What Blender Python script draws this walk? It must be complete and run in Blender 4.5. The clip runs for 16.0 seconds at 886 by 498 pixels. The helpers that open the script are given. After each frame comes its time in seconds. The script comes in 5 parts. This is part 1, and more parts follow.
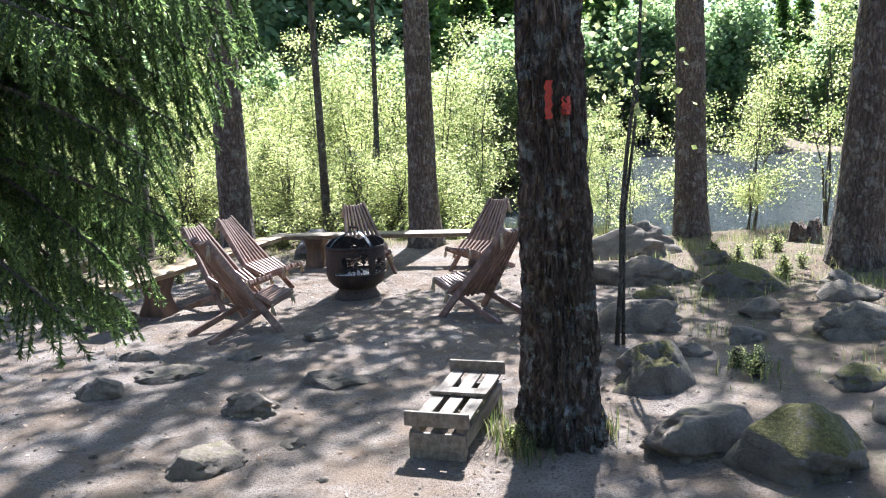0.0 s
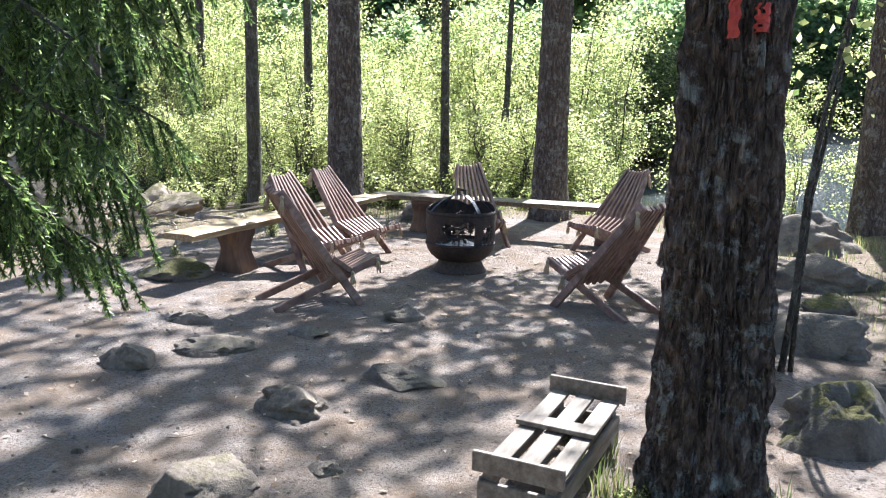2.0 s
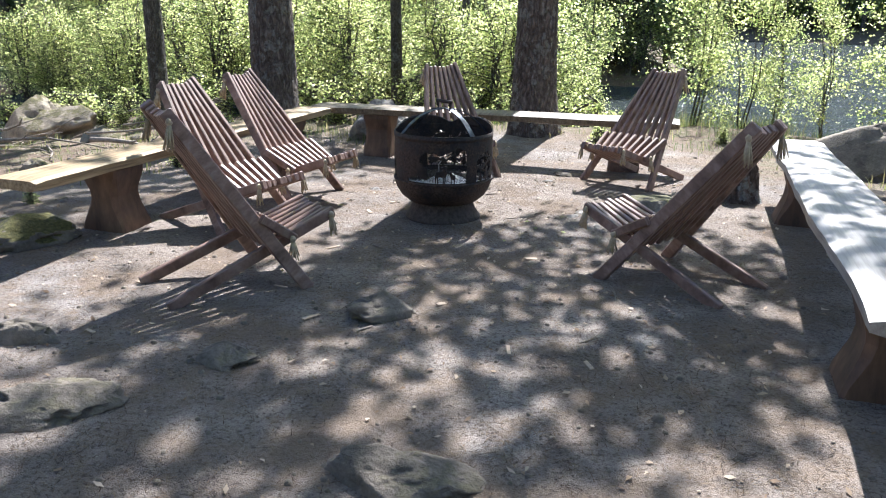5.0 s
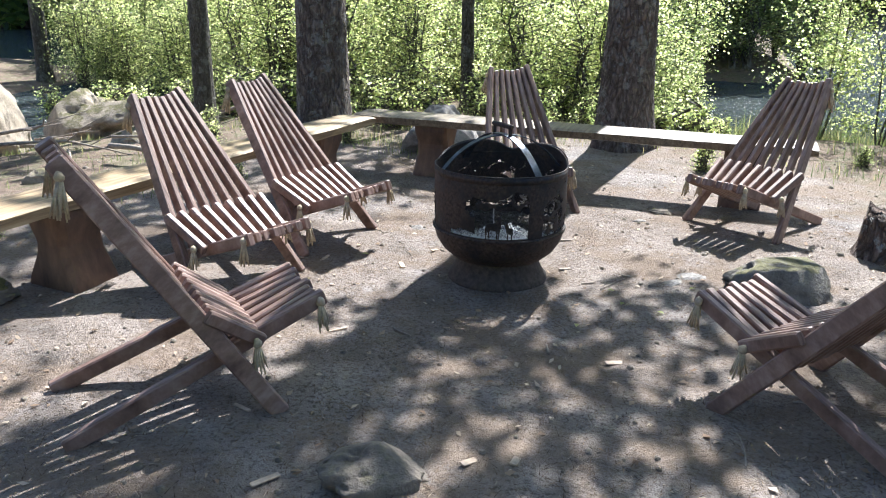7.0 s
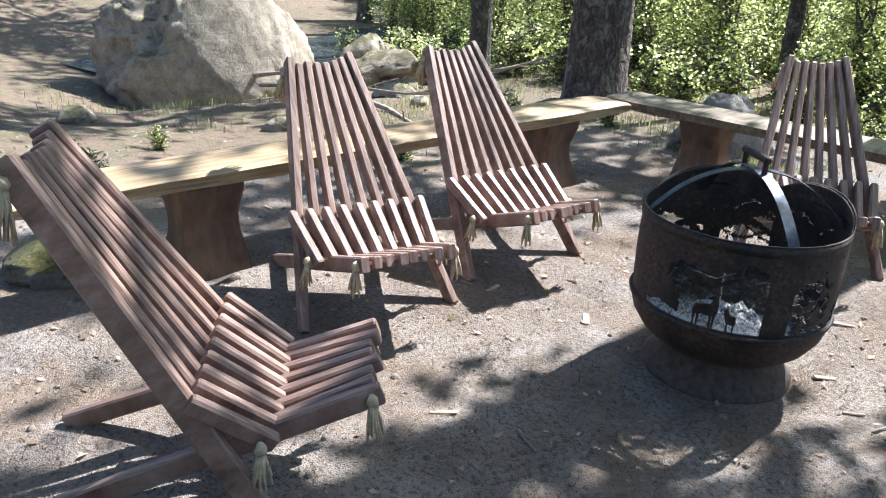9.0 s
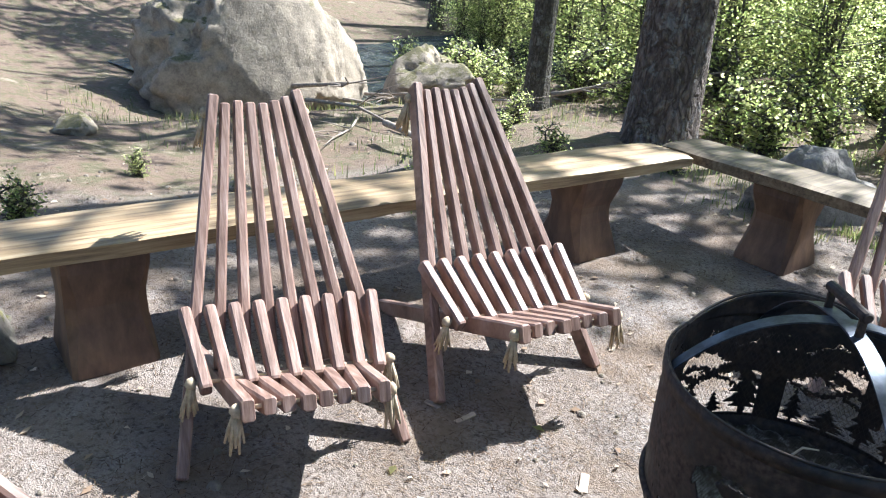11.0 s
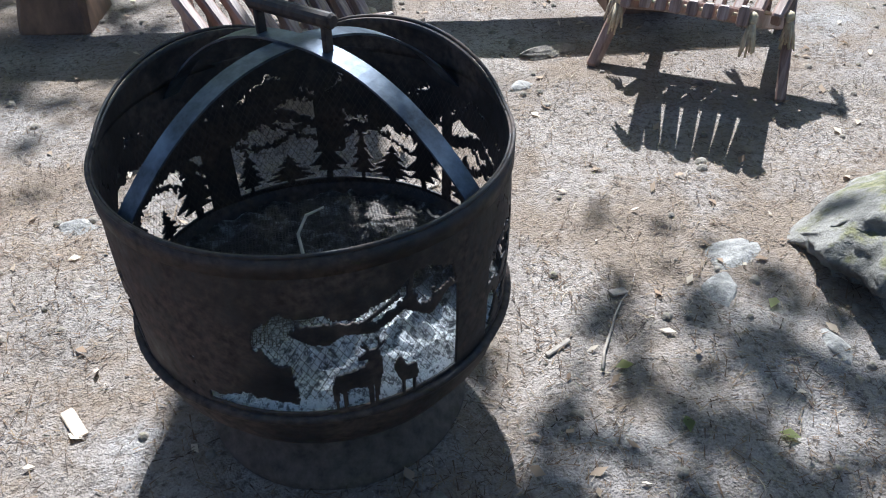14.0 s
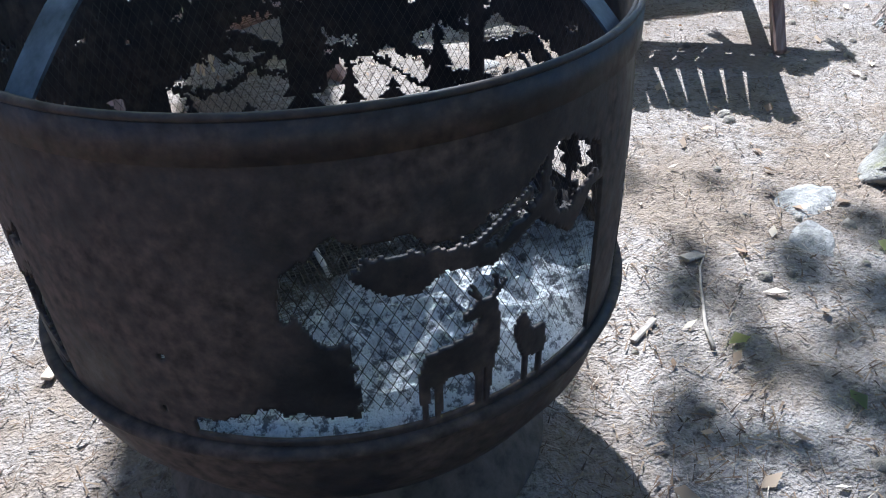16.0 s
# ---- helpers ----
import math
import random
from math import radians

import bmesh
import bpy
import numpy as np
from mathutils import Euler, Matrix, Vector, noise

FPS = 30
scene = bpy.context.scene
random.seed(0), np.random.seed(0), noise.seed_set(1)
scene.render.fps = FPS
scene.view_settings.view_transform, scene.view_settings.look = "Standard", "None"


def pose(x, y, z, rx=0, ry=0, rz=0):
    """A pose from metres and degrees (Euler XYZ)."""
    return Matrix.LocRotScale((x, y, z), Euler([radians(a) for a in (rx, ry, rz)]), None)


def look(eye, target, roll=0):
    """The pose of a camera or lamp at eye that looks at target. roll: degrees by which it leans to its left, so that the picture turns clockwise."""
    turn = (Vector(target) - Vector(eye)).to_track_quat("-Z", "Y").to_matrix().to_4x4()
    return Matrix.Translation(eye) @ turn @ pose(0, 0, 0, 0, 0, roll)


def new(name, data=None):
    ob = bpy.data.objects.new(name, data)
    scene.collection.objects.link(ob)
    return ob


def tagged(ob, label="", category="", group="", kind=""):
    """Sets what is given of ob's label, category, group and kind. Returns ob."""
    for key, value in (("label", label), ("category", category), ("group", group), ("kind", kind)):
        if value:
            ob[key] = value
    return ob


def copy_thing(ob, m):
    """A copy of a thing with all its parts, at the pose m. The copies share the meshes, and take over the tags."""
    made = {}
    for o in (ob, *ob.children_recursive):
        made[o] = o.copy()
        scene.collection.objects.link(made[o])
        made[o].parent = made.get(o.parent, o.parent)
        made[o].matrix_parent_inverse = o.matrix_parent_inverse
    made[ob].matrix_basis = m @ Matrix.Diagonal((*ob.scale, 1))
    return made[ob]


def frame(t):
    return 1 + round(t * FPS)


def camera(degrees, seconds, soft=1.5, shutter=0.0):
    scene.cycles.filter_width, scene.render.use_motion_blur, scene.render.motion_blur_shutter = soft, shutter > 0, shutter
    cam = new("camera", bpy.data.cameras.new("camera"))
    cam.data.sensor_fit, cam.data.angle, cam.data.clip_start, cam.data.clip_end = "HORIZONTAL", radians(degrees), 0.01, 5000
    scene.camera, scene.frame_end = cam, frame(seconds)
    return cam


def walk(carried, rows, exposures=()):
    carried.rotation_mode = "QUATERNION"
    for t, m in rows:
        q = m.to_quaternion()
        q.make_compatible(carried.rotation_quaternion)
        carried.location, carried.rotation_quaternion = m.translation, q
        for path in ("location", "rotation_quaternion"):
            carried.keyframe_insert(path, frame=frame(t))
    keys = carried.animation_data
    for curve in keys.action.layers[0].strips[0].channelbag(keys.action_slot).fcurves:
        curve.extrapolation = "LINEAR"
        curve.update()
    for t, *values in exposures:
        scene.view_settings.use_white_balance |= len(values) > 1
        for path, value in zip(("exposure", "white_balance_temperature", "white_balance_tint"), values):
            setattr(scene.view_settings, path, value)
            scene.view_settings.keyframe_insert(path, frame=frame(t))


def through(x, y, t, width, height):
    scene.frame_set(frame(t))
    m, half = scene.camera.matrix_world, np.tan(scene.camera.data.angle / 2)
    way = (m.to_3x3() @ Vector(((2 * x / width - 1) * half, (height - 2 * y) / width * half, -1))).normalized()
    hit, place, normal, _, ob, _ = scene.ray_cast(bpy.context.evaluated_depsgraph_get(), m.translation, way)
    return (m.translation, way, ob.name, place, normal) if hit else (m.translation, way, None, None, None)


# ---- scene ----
cam = camera(59.0, 16.0, soft=1.1)
PATH = [
    (0, (0.326, -0.072, 1.795), (0.266, 1.907, 1.51), -2.5),
    (0.5, (0.362, 0.264, 1.737), (0.274, 2.242, 1.454), -2.2),
    (1, (0.41, 0.601, 1.697), (0.092, 2.551, 1.386), 2.7),
    (1.5, (0.453, 0.911, 1.647), (0.06, 2.84, 1.298), 1.2),
    (2, (0.373, 1.287, 1.608), (-0.011, 3.216, 1.249), 1.1),
    (2.5, (0.317, 1.624, 1.533), (-0.069, 3.546, 1.137), 1.1),
    (3, (0.214, 1.942, 1.514), (-0.19, 3.844, 1.046), 1.0),
    (3.2, (0.149, 2.101, 1.499), (-0.242, 4.002, 1.017), 0.9),
    (5.3, (-0.384, 3.694, 1.407), (-0.584, 5.594, 0.816), 0.7),
    (5.5, (-0.391, 3.839, 1.411), (-0.595, 5.742, 0.831), 0.4),
    (6, (-0.429, 4.185, 1.392), (-0.648, 6.084, 0.804), -0.2),
    (6.5, (-0.449, 4.549, 1.392), (-0.697, 6.436, 0.779), 0.0),
    (7, (-0.38, 4.935, 1.44), (-0.796, 6.789, 0.815), 0.9),
    (7.5, (-0.396, 5.267, 1.439), (-0.819, 7.116, 0.804), 1.0),
    (8, (-0.404, 5.559, 1.425), (-0.983, 7.356, 0.762), 1.0),
    (8.5, (-0.307, 5.89, 1.426), (-1.22, 7.524, 0.722), 5.7),
    (8.7, (-0.303, 6.013, 1.439), (-1.293, 7.589, 0.707), 4.6),
    (10.8, (-0.515, 7.121, 1.452), (-1.84, 8.404, 0.679), 4.0),
    (11, (-0.601, 7.181, 1.46), (-1.833, 8.564, 0.706), 4.7),
    (11.5, (-0.693, 7.335, 1.448), (-1.615, 8.949, 0.711), 5.6),
    (12, (-0.704, 7.522, 1.432), (-1.314, 9.269, 0.672), 3.8),
    (12.5, (-0.706, 7.659, 1.364), (-1.024, 9.392, 0.418), 3.1),
    (13, (-0.767, 7.646, 1.299), (-0.961, 9.291, 0.177), 1.6),
    (13.5, (-0.9, 7.658, 1.258), (-0.817, 9.219, 0.01), 1.2),
    (14, (-0.982, 7.726, 1.231), (-0.658, 9.273, 0.005), -0.8),
    (14.5, (-1.0, 7.914, 1.21), (-0.642, 9.513, 0.063), -0.2),
    (15, (-1.103, 8.031, 1.16), (-0.572, 9.588, 0.024), -2.1),
    (15.5, (-1.115, 8.077, 0.951), (-0.49, 9.633, -0.139), -3.7),
    (16, (-1.141, 8.062, 0.802), (-0.541, 9.639, -0.272), -2.3),
]
walk(cam, [(t, look(eye, target, roll)) for t, eye, target, roll in PATH], exposures=((0, 1.85, 5600, 12), (3.2, 2.0, 5680, 12), (5.5, 1.65, 5620, 10), (8.5, 1.84, 5580, 9), (11.5, 1.78, 5450, 8), (12.5, 1.55, 5280, 7), (14.5, 1.63, 5200, 6), (16, 1.88, 5040, 7)))

# ---------------------------------------------------------------- light
SUN_EL, SUN_AZ = 49.0, 11.0
world = bpy.data.worlds.new("sky")
scene.world = world
world.use_nodes = True
wt = world.node_tree
sky = wt.nodes.new("ShaderNodeTexSky")
sky.sky_type = "NISHITA"
sky.sun_disc = False
sky.sun_elevation, sky.sun_rotation = radians(SUN_EL), radians(SUN_AZ)
wt.links.new(sky.outputs[0], wt.nodes["Background"].inputs[0])
wt.nodes["Background"].inputs[1].default_value = 0.060
sun_data = bpy.data.lights.new("sun", "SUN")
sun_data.energy, sun_data.angle, sun_data.color = 5.0, radians(0.55), (1.0, 0.93, 0.83)
sun = new("sun", sun_data)
az, el = radians(SUN_AZ), radians(SUN_EL)
SUN_WAY = Vector((math.sin(az) * math.cos(el), math.cos(az) * math.cos(el), math.sin(el)))
sun.matrix_world = look(SUN_WAY * 60, (0, 0, 0))


# ---------------------------------------------------------------- materials
def material(name, rough=0.8, metal=0.0):
    m = bpy.data.materials.new(name)
    m.use_nodes = True
    nt = m.node_tree
    b = nt.nodes["Principled BSDF"]
    b.inputs["Roughness"].default_value = rough
    b.inputs["Metallic"].default_value = metal
    return m, nt, b


def coords(nt, scale=(1, 1, 1), space="Object"):
    tc = nt.nodes.new("ShaderNodeTexCoord")
    mp = nt.nodes.new("ShaderNodeMapping")
    mp.inputs["Scale"].default_value = scale
    nt.links.new(tc.outputs[space], mp.inputs["Vector"])
    return mp.outputs[0]


def noise_node(nt, vec, scale, detail=4.0, rough=0.55):
    n = nt.nodes.new("ShaderNodeTexNoise")
    n.inputs["Scale"].default_value, n.inputs["Detail"].default_value, n.inputs["Roughness"].default_value = scale, detail, rough
    nt.links.new(vec, n.inputs["Vector"])
    return n.outputs["Fac"]


def ramp(nt, fac, stops):
    r = nt.nodes.new("ShaderNodeValToRGB")
    while len(r.color_ramp.elements) < len(stops):
        r.color_ramp.elements.new(0.5)
    for e, (p, c) in zip(r.color_ramp.elements, stops):
        e.position, e.color = p, (*c, 1) if len(c) == 3 else c
    nt.links.new(fac, r.inputs[0])
    return r.outputs[0]


def mix(nt, fac, a, b, kind="MIX"):
    n = nt.nodes.new("ShaderNodeMix")
    n.data_type, n.blend_type = "RGBA", kind
    for sock, v in ((n.inputs[0], fac), (n.inputs[6], a), (n.inputs[7], b)):
        if isinstance(v, (int, float)):
            sock.default_value = v
        elif isinstance(v, tuple):
            sock.default_value = (*v, 1)
        else:
            nt.links.new(v, sock)
    return n.outputs[2]


def bump(nt, bsdf, height, strength, dist):
    n = nt.nodes.new("ShaderNodeBump")
    n.inputs["Strength"].default_value, n.inputs["Distance"].default_value = strength, dist
    nt.links.new(height, n.inputs["Height"])
    nt.links.new(n.outputs[0], bsdf.inputs["Normal"])


def ground_material():
    m, nt, b = material("sandy_soil", 0.95)
    v = coords(nt)
    big = noise_node(nt, v, 0.55, 5)
    mid = noise_node(nt, v, 3.0, 6, 0.65)
    fine = noise_node(nt, v, 55.0, 5, 0.7)
    grit = noise_node(nt, v, 190.0, 2, 0.6)
    sand = ramp(nt, mid, ((0.3, (0.17, 0.135, 0.112)), (0.5, (0.285, 0.236, 0.20)), (0.70, (0.39, 0.335, 0.295))))
    ash = ramp(nt, mid, ((0.35, (0.20, 0.19, 0.19)), (0.7, (0.38, 0.37, 0.37))))
    col = mix(nt, ramp(nt, big, ((0.50, (0, 0, 0)), (0.72, (0.7, 0.7, 0.7)))), sand, ash)
    # pale ash trodden into the soil
    spill = ramp(nt, noise_node(nt, v, 1.15, 7, 0.7), ((0.60, (0, 0, 0)), (0.68, (0.4, 0.4, 0.4))))
    col = mix(nt, spill, col, (0.46, 0.455, 0.46))
    litter = ramp(nt, fine, ((0.36, (0.13, 0.085, 0.05)), (0.50, (1, 1, 1))))
    col = mix(nt, 0.72, col, litter, "MULTIPLY")
    flecks = ramp(nt, noise_node(nt, v, 85.0, 3, 0.75), ((0.63, (0, 0, 0)), (0.69, (0.5, 0.5, 0.5))))
    col = mix(nt, flecks, col, (0.56, 0.50, 0.44))
    col = mix(nt, 0.45, col, ramp(nt, grit, ((0.35, (0.45, 0.42, 0.4)), (0.6, (1, 1, 1)))), "MULTIPLY")
    duff = ramp(nt, noise_node(nt, v, 1.7, 9, 0.75), ((0.47, (0, 0, 0)), (0.58, (0.85, 0.85, 0.85))))
    col = mix(nt, duff, col, mix(nt, fine, (0.10, 0.068, 0.045), (0.30, 0.225, 0.165)))
    # forest floor away from the trodden clearing
    far = nt.nodes.new("ShaderNodeAttribute")
    far.attribute_name = "forest"
    moss = ramp(nt, noise_node(nt, v, 4.0, 6, 0.7), ((0.32, (0.07, 0.047, 0.033)), (0.47, (0.20, 0.142, 0.10)), (0.56, (0.11, 0.10, 0.048)), (0.68, (0.33, 0.255, 0.19))))
    col = mix(nt, far.outputs["Fac"], col, moss)
    nt.links.new(col, b.inputs["Base Color"])
    h = mix(nt, 0.5, mid, fine)
    bump(nt, b, mix(nt, 0.3, h, grit), 1.0, 0.034)
    return m


def wood_material(name, dark, mid, light, grain=(3, 60, 60), rough=0.7, island=True):
    m, nt, b = material(name, rough)
    v = coords(nt, grain)
    n1 = noise_node(nt, v, 1.0, 6, 0.65)
    n2 = noise_node(nt, coords(nt), 6.0, 4)
    col = ramp(nt, n1, ((0.3, dark), (0.5, mid), (0.72, light)))
    col = mix(nt, 0.4, col, ramp(nt, n2, ((0.3, (0.55, 0.52, 0.5)), (0.65, (1, 1, 1)))), "MULTIPLY")
    if island:
        info = nt.nodes.new("ShaderNodeObjectInfo")
        col = mix(nt, 0.6, col, ramp(nt, info.outputs["Random"], ((0.0, (0.62, 0.60, 0.60)), (1.0, (1.0, 1.0, 1.0)))), "MULTIPLY")
    nt.links.new(col, b.inputs["Base Color"])
    bump(nt, b, n1, 0.35, 0.004)
    return m


def bark_material(name, dark, mid, light, scale=1.0, lichen=0.35, depth=0.035):
    m, nt, b = material(name, 0.95)
    v = coords(nt, (10 * scale, 10 * scale, 4.6 * scale))
    vor = nt.nodes.new("ShaderNodeTexVoronoi")
    vor.feature = "DISTANCE_TO_EDGE"
    vor.inputs["Scale"].default_value = 1.6
    vor.inputs["Randomness"].default_value = 1.0
    nz = nt.nodes.new("ShaderNodeTexNoise")
    nz.inputs["Scale"].default_value, nz.inputs["Detail"].default_value = 0.7, 8.0
    nt.links.new(v, nz.inputs["Vector"])
    warp = mix(nt, 1.0, v, mix(nt, 1.0, nz.outputs["Color"], (2.2, 2.2, 2.2), "MULTIPLY"), "ADD")
    nt.links.new(warp, vor.inputs["Vector"])
    n = noise_node(nt, coords(nt, (30, 30, 9)), 1.0, 6, 0.7)
    plate = ramp(nt, vor.outputs["Distance"], ((0.0, (0, 0, 0)), (0.07, (0.45, 0.45, 0.45)), (0.3, (1, 1, 1))))
    col = ramp(nt, n, ((0.3, dark), (0.52, mid), (0.75, light)))
    col = mix(nt, 0.55, col, mix(nt, plate, (0.3, 0.26, 0.23), (1.0, 1.0, 1.0)), "MULTIPLY")
    tone = noise_node(nt, coords(nt, (1, 1, 0.45)), 3.2, 5, 0.6)
    col = mix(nt, 0.75, col, ramp(nt, tone, ((0.33, (0.45, 0.42, 0.40)), (0.62, (1.0, 1.0, 1.0)))), "MULTIPLY")
    spots = ramp(nt, noise_node(nt, coords(nt), 7.0, 7, 0.75), ((0.53, (0, 0, 0)), (0.60, (lichen, lichen, lichen))))
    col = mix(nt, spots, col, (0.40, 0.41, 0.385))
    nt.links.new(col, b.inputs["Base Color"])
    bump(nt, b, mix(nt, 0.3, plate, n), 1.0, depth)
    return m


def rock_material(name, moss, grey=(0.22, 0.185, 0.15)):
    m, nt, b = material(name, 0.92)
    v = coords(nt)
    n = noise_node(nt, v, 5.0, 8, 0.7)
    f = noise_node(nt, v, 45.0, 5, 0.7)
    g = Vector(grey)
    col = ramp(nt, n, ((0.3, tuple(g * 0.42)), (0.5, tuple(g)), (0.72, tuple(g * 1.45))))
    col = mix(nt, 0.5, col, ramp(nt, f, ((0.35, (0.5, 0.5, 0.5)), (0.6, (1, 1, 1)))), "MULTIPLY")
    geo = nt.nodes.new("ShaderNodeNewGeometry")
    sep = nt.nodes.new("ShaderNodeSeparateXYZ")
    nt.links.new(geo.outputs["Normal"], sep.inputs[0])
    mul = nt.nodes.new("ShaderNodeMath")
    mul.operation = "MULTIPLY"
    nt.links.new(sep.outputs[2], mul.inputs[0])
    nt.links.new(noise_node(nt, v, 6.5, 6, 0.7), mul.inputs[1])
    mask = ramp(nt, mul.outputs[0], ((0.54 - 0.34 * moss, (0, 0, 0)), (0.62 - 0.30 * moss, (1, 1, 1))))
    mosscol = ramp(nt, f, ((0.3, (0.04, 0.04, 0.012)), (0.55, (0.115, 0.105, 0.03)), (0.75, (0.22, 0.20, 0.08))))
    col = mix(nt, mix(nt, min(1.0, moss * 1.6), (0, 0, 0), mask), col, mosscol)
    nt.links.new(col, b.inputs["Base Color"])
    bump(nt, b, mix(nt, 0.4, n, f), 0.9, 0.03)
    return m


def leaf_material(name, a, b_, c, through=0.55, rough=0.36):
    m = bpy.data.materials.new(name)
    m.use_nodes = True
    nt = m.node_tree
    b = nt.nodes["Principled BSDF"]
    b.inputs["Roughness"].default_value = rough
    geo = nt.nodes.new("ShaderNodeNewGeometry")
    col = ramp(nt, geo.outputs["Random Per Island"], ((0.0, a), (0.5, b_), (1.0, c)))
    nt.links.new(col, b.inputs["Base Color"])
    tr = nt.nodes.new("ShaderNodeBsdfTranslucent")
    nt.links.new(mix(nt, 1.0, col, (4.5, 4.3, 3.9), "MULTIPLY"), tr.inputs[0])
    ms = nt.nodes.new("ShaderNodeMixShader")
    ms.inputs[0].default_value = through
    nt.links.new(b.outputs[0], ms.inputs[1])
    nt.links.new(tr.outputs[0], ms.inputs[2])
    nt.links.new(ms.outputs[0], nt.nodes["Material Output"].inputs[0])
    return m


def water_material():
    m, nt, b = material("lake_water", 0.17)
    b.inputs["Base Color"].default_value = (0.05, 0.065, 0.065, 1)
    b.inputs["IOR"].default_value = 1.33
    v = coords(nt, (1.0, 2.2, 1))
    h = mix(nt, 0.4, noise_node(nt, v, 1.3, 3), noise_node(nt, v, 5.0, 3))
    bump(nt, b, h, 1.0, 0.7)
    return m


def steel_material(name, rust):
    m, nt, b = material(name, 0.5, 0.35)
    v = coords(nt)
    n = noise_node(nt, v, 6.0, 8, 0.72)
    f = noise_node(nt, v, 70.0, 4)
    mask = ramp(nt, n, ((0.62 - rust * 0.4, (0, 0, 0)), (0.75 - rust * 0.3, (1, 1, 1))))
    base = ramp(nt, noise_node(nt, v, 26.0, 6, 0.75), ((0.35, (0.007, 0.007, 0.009)), (0.65, (0.024, 0.023, 0.026))))
    col = mix(nt, mask, base, ramp(nt, f, ((0.3, (0.034, 0.024, 0.019)), (0.7, (0.125, 0.086, 0.068)))))
    nt.links.new(col, b.inputs["Base Color"])
    nt.links.new(mix(nt, mask, (0.5, 0.5, 0.5), (0.9, 0.9, 0.9)), b.inputs["Roughness"])
    bump(nt, b, mix(nt, 0.5, n, f), 0.25, 0.004)
    return m


def plain(name, colour, rough=0.8, metal=0.0, vary=0.35, scale=14.0):
    m, nt, b = material(name, rough, metal)
    c = Vector(colour)
    n = noise_node(nt, coords(nt), scale, 5, 0.65)
    nt.links.new(ramp(nt, n, ((0.3, tuple(c * (1 - vary))), (0.7, tuple(c * (1 + vary))))), b.inputs["Base Color"])
    bump(nt, b, n, 0.3, 0.004)
    return m


SOIL = ground_material()
CHAIR_WOOD = wood_material("stained_chair_wood", (0.12, 0.068, 0.05), (0.285, 0.178, 0.138), (0.47, 0.345, 0.295), (7, 75, 7), 0.5)
BENCH_TOP = wood_material("weathered_bench_plank", (0.13, 0.085, 0.048), (0.34, 0.24, 0.13), (0.52, 0.41, 0.26), (40, 2.2, 40), 0.6)
BENCH_GREY = wood_material("grey_bench_plank", (0.08, 0.058, 0.038), (0.20, 0.15, 0.092), (0.34, 0.275, 0.185), (2.2, 40, 40), 0.55)
BENCH_PALE = wood_material("bleached_bench_plank", (0.28, 0.26, 0.24), (0.46, 0.43, 0.40), (0.62, 0.59, 0.56), (40, 2.2, 40), 0.45)
BENCH_LEG = wood_material("stained_bench_leg", (0.075, 0.048, 0.035), (0.165, 0.098, 0.064), (0.30, 0.175, 0.105), (9, 9, 3), 0.7)
PALLET_WOOD = wood_material("grey_pallet_wood", (0.13, 0.10, 0.078), (0.26, 0.22, 0.18), (0.42, 0.37, 0.31), (24, 4, 24), 0.7)
PINE_BARK = bark_material("pine_bark", (0.085, 0.064, 0.052), (0.21, 0.165, 0.14), (0.37, 0.315, 0.28), 1.0, 0.4, 0.06)
NEAR_BARK = bark_material("rough_dark_bark", (0.07, 0.05, 0.04), (0.25, 0.185, 0.152), (0.50, 0.42, 0.37), 1.1, 0.95, 0.10)
THIN_BARK = bark_material("thin_bark", (0.08, 0.074, 0.06), (0.17, 0.155, 0.125), (0.28, 0.262, 0.22), 2.0, 0.3)
ROCK = rock_material("grey_rock", 0.25)
ROCK_DUSTY = rock_material("dusty_flat_rock", 0.0, (0.30, 0.275, 0.25))
ROCK_LICHEN = rock_material("lichened_rock", 0.5, (0.21, 0.19, 0.165))
ROCK_MOSSY = rock_material("mossy_rock", 0.75, (0.17, 0.15, 0.125))
ROCK_PALE = rock_material("pale_boulder_rock", 0.52, (0.34, 0.285, 0.22))
LEAF = leaf_material("young_leaves", (0.04, 0.06, 0.022), (0.118, 0.14, 0.056), (0.22, 0.23, 0.128), 0.75)
# distance haze is put into this leaf colour: lighter and bluer
LEAF_HAZED = leaf_material("hazed_far_leaves", (0.07, 0.11, 0.06), (0.11, 0.155, 0.08), (0.16, 0.20, 0.11), 0.55)
NEAR_NEEDLE = leaf_material("near_spruce_needles", (0.022, 0.038, 0.018), (0.055, 0.09, 0.034), (0.125, 0.175, 0.062), 0.52)
NEEDLE = leaf_material("spruce_needles", (0.032, 0.055, 0.022), (0.075, 0.12, 0.038), (0.14, 0.19, 0.065), 0.6)
GRASS = leaf_material("grass_blades", (0.035, 0.055, 0.018), (0.075, 0.095, 0.035), (0.17, 0.15, 0.08), 0.35)
DRY_LEAF = leaf_material("dry_leaf", (0.16, 0.10, 0.06), (0.30, 0.22, 0.15), (0.52, 0.44, 0.34), 0.08, 0.85)
WATER = water_material()
PIT_STEEL = steel_material("sooty_steel", 0.52)
PIT_BASE = plain("dusty_rusty_steel", (0.078, 0.060, 0.049), 0.9, 0.0, 0.5, 38.0)
PIT_BOWL = steel_material("rusty_bowl_steel", 0.6)
STRAP_STEEL = plain("bare_grey_steel", (0.075, 0.086, 0.11), 0.5, 0.7, 0.75, 17.0)
MESH_STEEL = plain("wire_mesh", (0.09, 0.075, 0.065), 0.6, 0.6)
